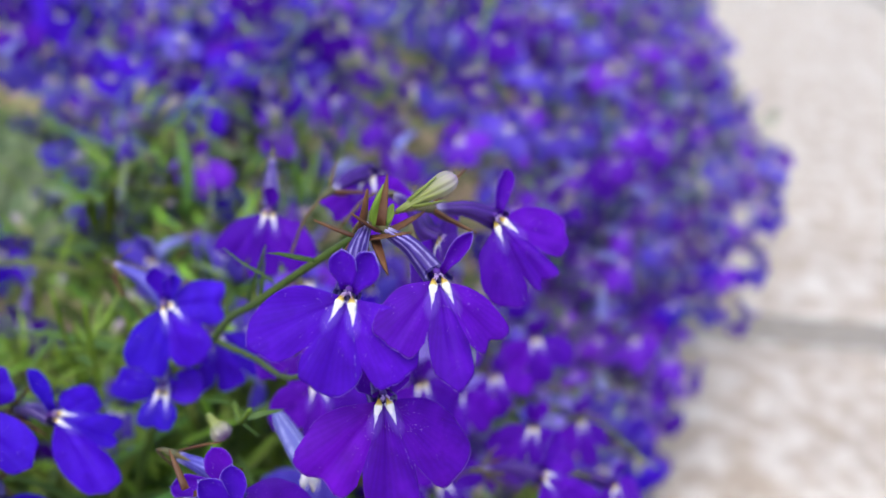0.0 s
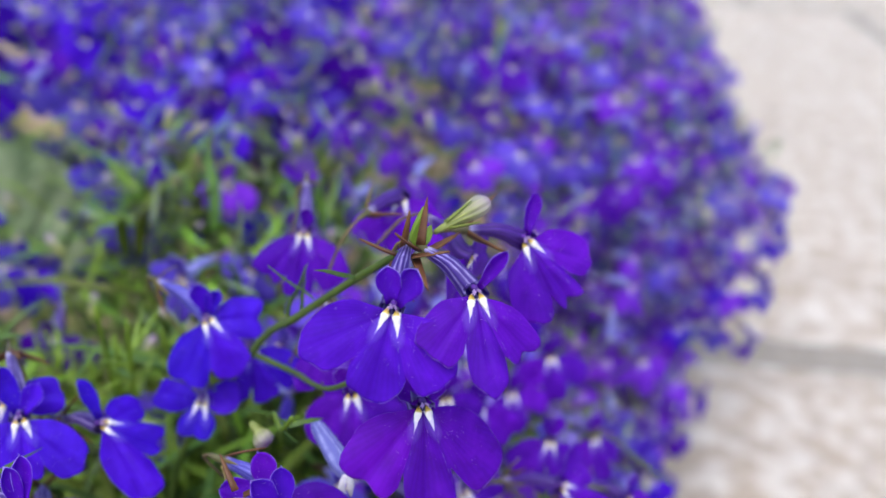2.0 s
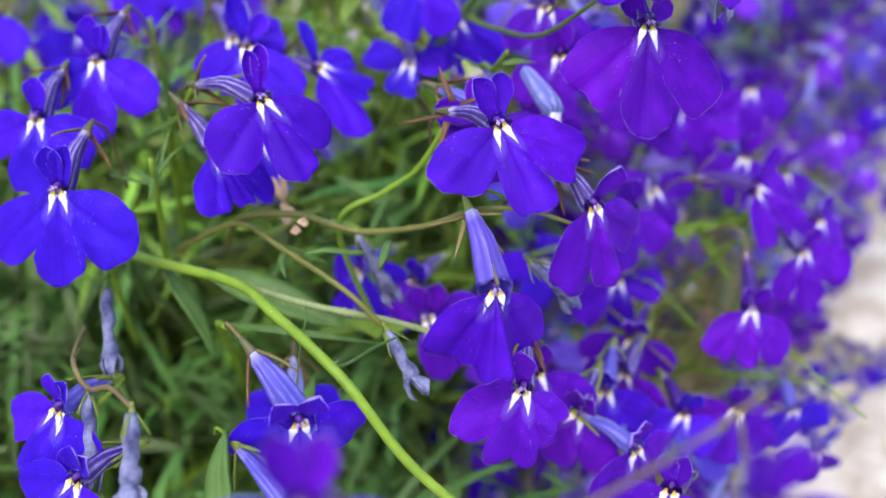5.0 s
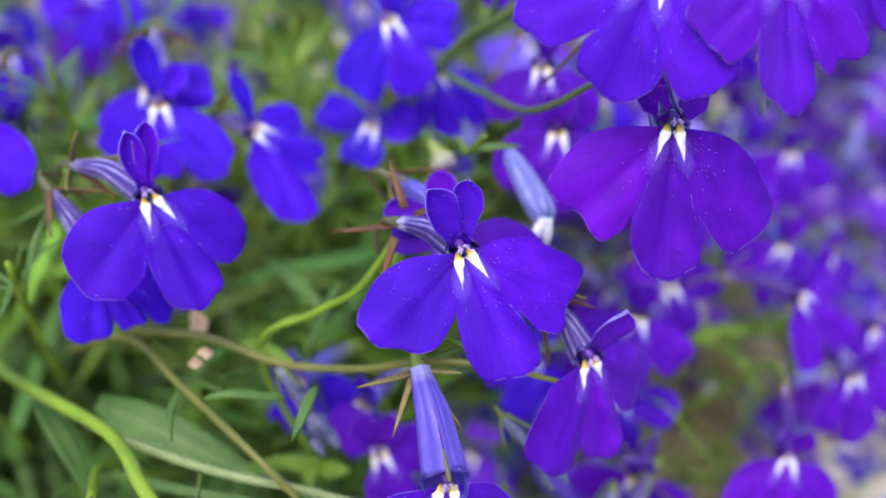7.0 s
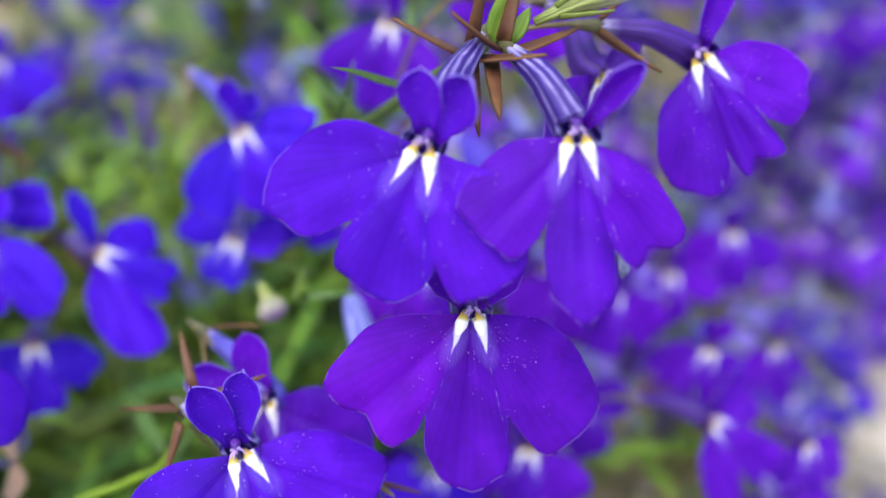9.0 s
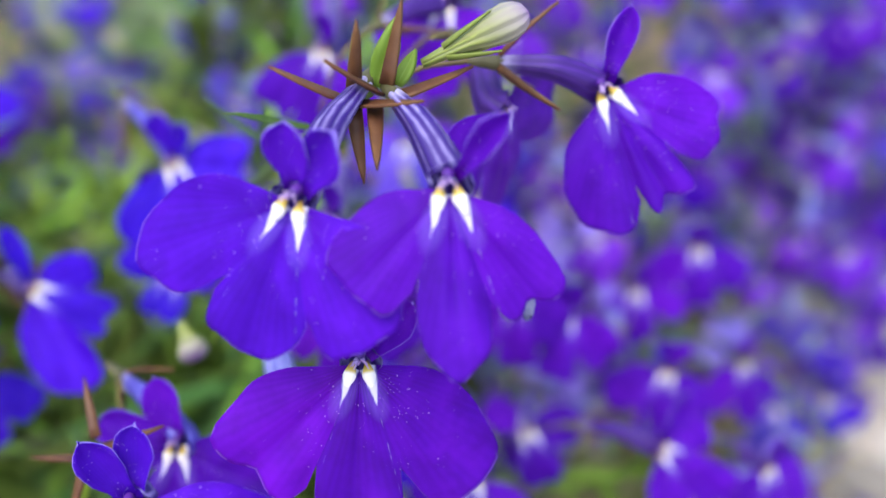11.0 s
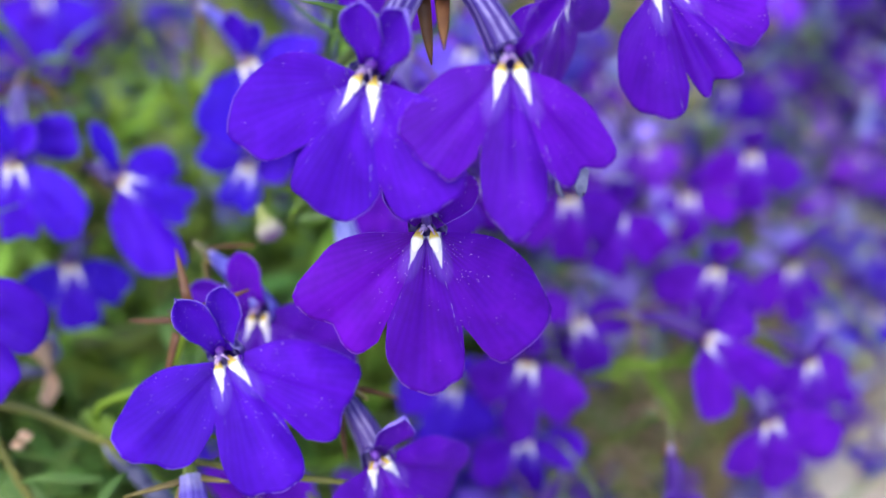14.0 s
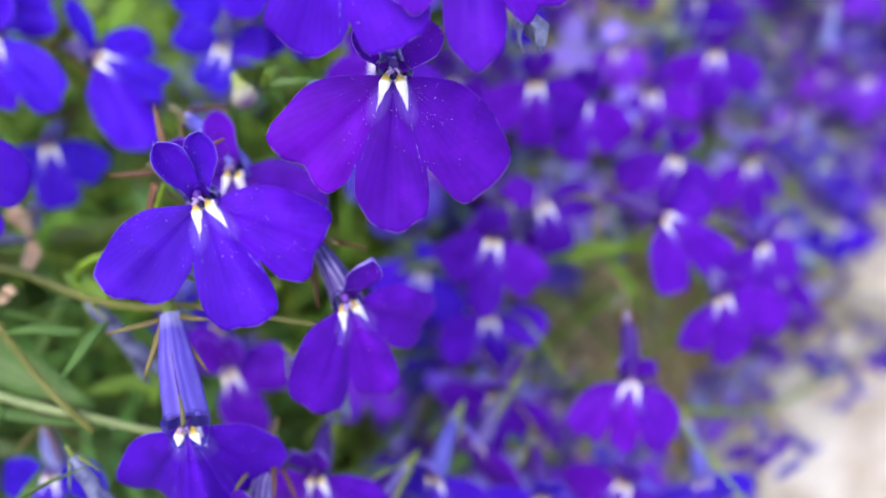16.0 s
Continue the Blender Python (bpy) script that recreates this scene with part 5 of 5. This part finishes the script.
# ---- broad leaves at the back of the bed ----
def broad_leaf(at, rx, ry, rz, length, width, seed):
    g, u = leaf_grid(length * MM, width * MM, 0.15, 0.15, 12, 9, 0.05, seed)
    v, f, uv = sheet(g, u, 0.5 * MM)
    ob = tagged(new("broad_leaf", mesh_of("broad_leaf", v, f, BROAD_LEAF, uv)), "broad pale green leaf of a neighbouring plant", "leaf", "broad leaves")
    ob.matrix_world = pose(at[0] * MM, at[1] * MM, at[2] * MM, rx, ry, rz)
    v, f, uv = pipe(smooth_line([(0, 0, 0), (-8 * MM, 0, -12 * MM), (-10 * MM, 0, -60 * MM)], 6), [0.9 * MM] * 7, 6)
    part("leaf_stalk", mesh_of("leaf_stalk", v, f, STEM, uv), ob)


broad_leaf((-158, 202, 103), 40, 6, 12, 60, 21, 1)
broad_leaf((-175, 215, 108), 30, 10, 20, 60, 22, 2)
broad_leaf((-138, 200, 94), 45, 14, -12, 44, 15, 4)
broad_leaf((-150, 150, 78), 30, -10, -20, 44, 14, 3)


# ---- the mass of blooms and leaves behind ----
EDGE = [(0.0, 0.008), (0.08, 0.022), (0.10, 0.026), (0.12, 0.031), (0.142, 0.038), (0.16, 0.041), (0.18, 0.046), (0.197, 0.050), (0.213, 0.055), (0.235, 0.062), (0.255, 0.068), (0.27, 0.076), (0.288, 0.089), (0.33, 0.096), (0.355, 0.093), (0.37, 0.088), (0.405, 0.093), (0.45, 0.098), (0.54, 0.104), (2.0, 0.17)]
RIM = [(0.0, 0.034), (0.08, 0.048), (0.15, 0.056), (0.185, 0.062), (0.215, 0.076), (0.25, 0.088), (2.0, 0.09)]      # height of the overhanging edge


def along_line(line, y):
    for (a, p), (b, q) in zip(line, line[1:]):
        if y <= b:
            return p + (q - p) * max(0.0, (y - a) / (b - a))
    return line[-1][1]


def edge_x(y):
    return along_line(EDGE, y)


def canopy(x, y):
    """Height of the cushion of plants; it slopes down to the paving."""
    if x < -0.32 + 0.05 * noise.noise(Vector((y * 9, 3, 0))) or y > 0.80 + 0.06 * noise.noise(Vector((x * 9, 4, 0))):
        return 0.0
    d = edge_x(y) + 0.006 * min(1.0, max(0.0, (y - 0.19) / 0.03)) + 0.006 * noise.noise(Vector((y * 45, 7, 0))) - x
    if d < 0:
        return 0.0
    low = along_line(RIM, y)
    z = low + (0.140 - low) * (1 - math.exp(-d / 0.042)) + 0.014 * noise.noise(Vector((x * 28, y * 28, 5)))
    if x < -0.04 and y < 0.16:
        z -= 0.03 * min(1.0, (-0.04 - x) / 0.03) * min(1.0, (0.16 - y) / 0.03)
    z -= 0.055 * max(0.0, 1 - math.hypot(x + 0.135, y - 0.185) / 0.06)
    return min(z, 0.085 + 1.0 * max(0.0, y - 0.08)) if y < 0.16 else z


def in_gap(x, y, z):
    """Gaps between the plants: two at the edge through which soil and dry litter show, and dark hollows in the leaves."""
    s = (0.1 - z) / 0.1
    return (0.0 < s and math.hypot(x - (0.009 - 0.002 * s), y - (0.094 + 0.094 * s)) < 0.0205) or math.hypot(x + 0.097, y - 0.155) < 0.019 or math.hypot(x + 0.113, y - 0.19) < 0.017 or math.hypot((x + 0.064) * 0.7, y - 0.056) < 0.013 or (z < 0.09 and math.hypot(x - (0.0346 - 0.148 * (z - 0.038)), y - (0.186 - 1.01 * (z - 0.038))) < 0.015)


VARIANTS = []
# three of the six carry the haze of the background in their colour
BG_MATS = [HAZED_VIOLET, VIOLET, HAZED_BLUE, BLUE, HAZED_VIOLET, INDIGO]
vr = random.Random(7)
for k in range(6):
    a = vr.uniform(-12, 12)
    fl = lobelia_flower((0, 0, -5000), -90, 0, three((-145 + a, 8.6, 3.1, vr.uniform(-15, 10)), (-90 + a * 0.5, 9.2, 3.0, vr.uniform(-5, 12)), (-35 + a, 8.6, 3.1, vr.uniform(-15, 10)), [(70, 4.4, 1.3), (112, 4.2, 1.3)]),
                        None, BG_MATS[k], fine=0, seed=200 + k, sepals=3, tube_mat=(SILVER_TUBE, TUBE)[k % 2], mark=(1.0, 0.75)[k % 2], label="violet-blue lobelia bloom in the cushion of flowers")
    VARIANTS.append(fl)

rng = random.Random(21)
spots = []
cell = {}
for trial in range(46000):
    x, y = rng.uniform(-0.36, 0.16), rng.uniform(0.07, 0.85)
    wall = trial % 3 == 0
    if wall:
        y = rng.uniform(0.06, 0.6)
        x = edge_x(y) + 0.006 * (y > 0.2) - 0.06 * rng.random() ** 1.6
    if x > edge_x(y) + 0.008 * (y > 0.2) or (y < 0.085 and x < 0.0):
        continue
    d = edge_x(y) - x
    gap = (0.011 if y < 0.17 and x > -0.03 else 0.0115) + 0.006 * (noise.noise(Vector((x * 22, y * 22, 9))) > 0.1)
    green = x < -0.045 and y < 0.17
    if y < 0.115 and x < -0.02:
        continue
    if (green or math.hypot(x + 0.130, y - 0.175) < 0.05) and rng.random() < 0.45:
        continue
    top = canopy(x, y)
    if top <= 0:
        continue
    z = max(0.008, top - rng.uniform(0, 0.022))
    if wall:
        low = along_line(RIM, y)
        z = rng.uniform(0.018, max(0.02, top))
        x -= max(0.0, low - 0.02 - z) * 0.9
    if edge_x(y) - x < 0.022 and noise.noise(Vector((x * 55, y * 55, z * 55))) > (0.4 if 0.16 < y < 0.26 else 0.16):
        continue
    if in_gap(x, y, z):
        continue
    key = (int(x // 0.02), int(y // 0.02))
    if any((x - p) ** 2 + (y - q) ** 2 + (z - r) ** 2 < gap * gap for i in (-1, 0, 1) for j in (-1, 0, 1) for p, q, r in cell.get((key[0] + i, key[1] + j), ())):
        continue
    cell.setdefault(key, []).append((x, y, z))
    spots.append((x, y, z))
for row in range(13):
    for z in (0.03, 0.045, 0.06):
        y = 0.145 + 0.009 * row + rng.uniform(-0.003, 0.003)
        x = edge_x(y) - 0.004 - rng.uniform(0, 0.006)
        if z < along_line(RIM, y) + 0.012 and rng.random() < 0.8:
            spots.append((x, y, z + rng.uniform(-0.006, 0.006)))
spots.sort(key=lambda p: p[0] ** 2 + (p[1] - 0.1) ** 2)
far_pieces = {}
for k, (x, y, z) in enumerate(spots):
    out = math.exp(-(edge_x(y) - x) / 0.03)
    loose = x > -0.012 and y < 0.17
    az = -86 + rng.gauss(0, 75 if loose else 40) + 40 * out
    el = rng.gauss(10, 40) if loose else rng.gauss(26, 24)
    m = Matrix.Translation((x, y, z)) @ face_frame(az, max(-40, min(85, el))).to_4x4() @ Matrix.Rotation(radians(rng.gauss(0, 12)), 4, "Z") @ Matrix.Scale(rng.uniform(0.8, 1.08) * (1.12 if x < -0.05 else 1.0), 4)
    # haze-lightened petals come more often at the near edge and far right
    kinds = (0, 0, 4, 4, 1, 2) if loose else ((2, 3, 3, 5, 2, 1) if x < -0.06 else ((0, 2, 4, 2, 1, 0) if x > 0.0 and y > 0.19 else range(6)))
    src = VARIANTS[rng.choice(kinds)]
    if k < 290:
        copy_thing(src, m)
    else:
        for ch in src.children:
            if ch.name.split(".")[0] in ("lower_petal", "upper_petal", "tube", "throat_mark"):
                far_pieces.setdefault(ch.data.materials[0], []).append((ch.data, m @ ch.matrix_basis @ Matrix.Scale(1.35 if ch.name.startswith("throat") else 1.0, 4)))
for fl in VARIANTS:
    for ob in (*fl.children_recursive, fl):
        bpy.data.objects.remove(ob)


def bake(name, pieces, mat, label, category):
    """Joins many copies of small meshes into one object."""
    vs, fs, us, k = [], [], [], 0
    cache = {}
    for me, m in pieces:
        if me not in cache:
            co = np.empty(len(me.vertices) * 3, dtype=np.float32)
            me.vertices.foreach_get("co", co)
            uv = np.zeros((len(me.vertices), 2), dtype=np.float32)
            li = np.empty(len(me.loops), dtype=np.int32)
            me.loops.foreach_get("vertex_index", li)
            lu = np.empty(len(me.loops) * 2, dtype=np.float32)
            me.uv_layers["uv"].data.foreach_get("uv", lu)
            uv[li] = lu.reshape(-1, 2)
            cache[me] = (co.reshape(-1, 3), [tuple(p.vertices) for p in me.polygons], uv)
        co, faces, uv = cache[me]
        mm = np.array(m)
        vs.append(co @ mm[:3, :3].T + mm[:3, 3])
        fs += [tuple(i + k for i in f) for f in faces]
        us.append(uv)
        k += len(co)
    ob = new(name, mesh_of(name, np.concatenate(vs), fs, mat, np.concatenate(us)))
    return tagged(ob, label, category, kind="stuff")


for mat, pieces in far_pieces.items():
    bake("distant_lobelia_flowers", pieces, mat, "cushion of violet and blue lobelia blooms farther along the bed", "flowers")

leaf_bits, lit_bits, stem_bits = [], [], []
rod = mesh_of("rod", *(lambda q: (q[0], q[1], STEM, q[2]))(pipe([(0, 0, 0), (0.03, 0.002, 0.012), (0.06, 0, 0.03)], [0.0006, 0.0005, 0.0003], 5)))
for _ in range(17000):
    near = rng.random() < 0.31
    x, y = (rng.uniform(-0.16, 0.02), rng.uniform(0.04, 0.2)) if near else (rng.uniform(-0.36, 0.12), rng.uniform(0.05, 0.8))
    if x > edge_x(y) - 0.016:
        continue
    top = canopy(x, y)
    if top <= 0:
        continue
    z = top * (1 - 0.75 * rng.random() ** 1.5) - 0.010
    if y < 0.075:
        z = min(z, 0.055 + 0.5 * (y - 0.04))
    if in_gap(x, y, z) or (-0.095 < x < -0.045 and y < 0.095 and rng.random() < 0.45):
        continue
    m = pose(x, y, max(0.0, z), rng.uniform(-40, 40), rng.uniform(-75, 5), rng.uniform(0, 360)) @ Matrix.Scale(rng.uniform(0.6, 1.15), 4)
    if x > -0.03 and y < 0.24:
        if rng.random() < 0.55:
            continue
        m = m @ Matrix.Scale(0.6, 4)
    # half the upper leaves turn yellow-green, which puts the light on them into colour
    if x < -0.02 and 0.09 < y < 0.24 and z > 0.5 * top and rng.random() < 0.5:
        lit_bits.append((YOUNG_MESHES[rng.randrange(6)], m))
    else:
        leaf_bits.append((LEAF_MESHES[rng.randrange(6) if y < 0.2 else rng.choice((0, 1, 3))], m))
    if rng.random() < (0.42 if near else 0.12):
        stem_bits.append((rod, pose(x, y, max(0.0, z - 0.045), rng.uniform(-30, 30), rng.uniform(-70, 0), rng.uniform(0, 360)) @ Matrix.Scale(rng.uniform(0.4, 0.75), 4)))
bud_bits, sprig_bits = [], []
q = pipe([(0, 0, 0), (0, 0, 0.0012), (0, 0, 0.003), (0, 0, 0.0048), (0, 0, 0.0058)], [0.0004, 0.0008, 0.001, 0.0011, 0.0003], 7)
bud_mesh = mesh_of("bud", q[0], q[1], BUD, q[2])
for _ in range(3200):
    x, y = rng.uniform(-0.3, 0.09), rng.uniform(0.11, 0.7)
    top = canopy(x, y) if x < edge_x(y) else 0
    if top <= 0:
        continue
    m = pose(x, y, top - rng.uniform(-0.004, 0.012), rng.uniform(-60, 60), rng.uniform(-60, 60), rng.uniform(0, 360)) @ Matrix.Scale(rng.uniform(0.6, 1.1), 4)
    if rng.random() < 0.2:
        bud_bits.append((bud_mesh, m))
    else:
        sprig_bits.append((LEAF_MESHES[3], m @ Matrix.Rotation(radians(-60), 4, "Y") @ Matrix.Scale(0.75, 4)))
bake("distant_flower_buds", bud_bits, BUD, "small cream and green buds among the farther blooms", "buds")
bake("distant_leaflets", sprig_bits, PALE_LEAF, "small grey-green leaflets among the farther blooms", "foliage")
bake("lobelia_foliage", leaf_bits, LEAF, "dense narrow green lobelia leaves under the blooms", "foliage")
bake("young_foliage", lit_bits, YOUNG_LEAF, "yellow-green young lobelia leaves, brightened in colour for light on the upper shoots", "foliage")
bake("lobelia_stalks", stem_bits, STEM, "tangle of thin green lobelia stalks", "foliage")

# dry leaves that have gathered in the gaps at the edge
litter = []
for k in range(900):
    a, r = rng.uniform(0, 6.28), math.sqrt(rng.random())
    x, y, r = (0.034, 0.192, 0.020 * r) if k < 520 else (0.012, 0.180, 0.026 * r)
    litter.append((LEAF_MESHES[rng.choice((0, 3, 5))], pose(x + r * math.cos(a), y + 1.2 * r * math.sin(a), 0.003 + (0.04 if k < 520 else 0.012) * rng.random(), rng.uniform(-60, 60), rng.uniform(-60, 40), rng.uniform(0, 360)) @ Matrix.Scale(rng.uniform(0.25, 0.5), 4)))
bake("dry_litter", litter, LITTER, "dry olive and straw-coloured leaf litter between the plants", "leaf litter")

# dark ground crumbs, coloured near black to put shade under the leaves
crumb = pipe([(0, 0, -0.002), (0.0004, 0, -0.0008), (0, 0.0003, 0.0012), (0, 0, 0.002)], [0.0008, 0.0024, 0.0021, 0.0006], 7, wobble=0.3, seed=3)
crumb_mesh = mesh_of("crumb", crumb[0], crumb[1], SHADE_MULCH, crumb[2])
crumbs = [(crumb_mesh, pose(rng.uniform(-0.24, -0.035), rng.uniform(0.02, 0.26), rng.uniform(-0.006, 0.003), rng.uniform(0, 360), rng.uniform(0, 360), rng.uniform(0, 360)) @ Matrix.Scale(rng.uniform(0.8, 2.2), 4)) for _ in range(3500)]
bake("mulch", crumbs, SHADE_MULCH, "dark ground crumbs, coloured near black for the shade between the stems", "mulch")
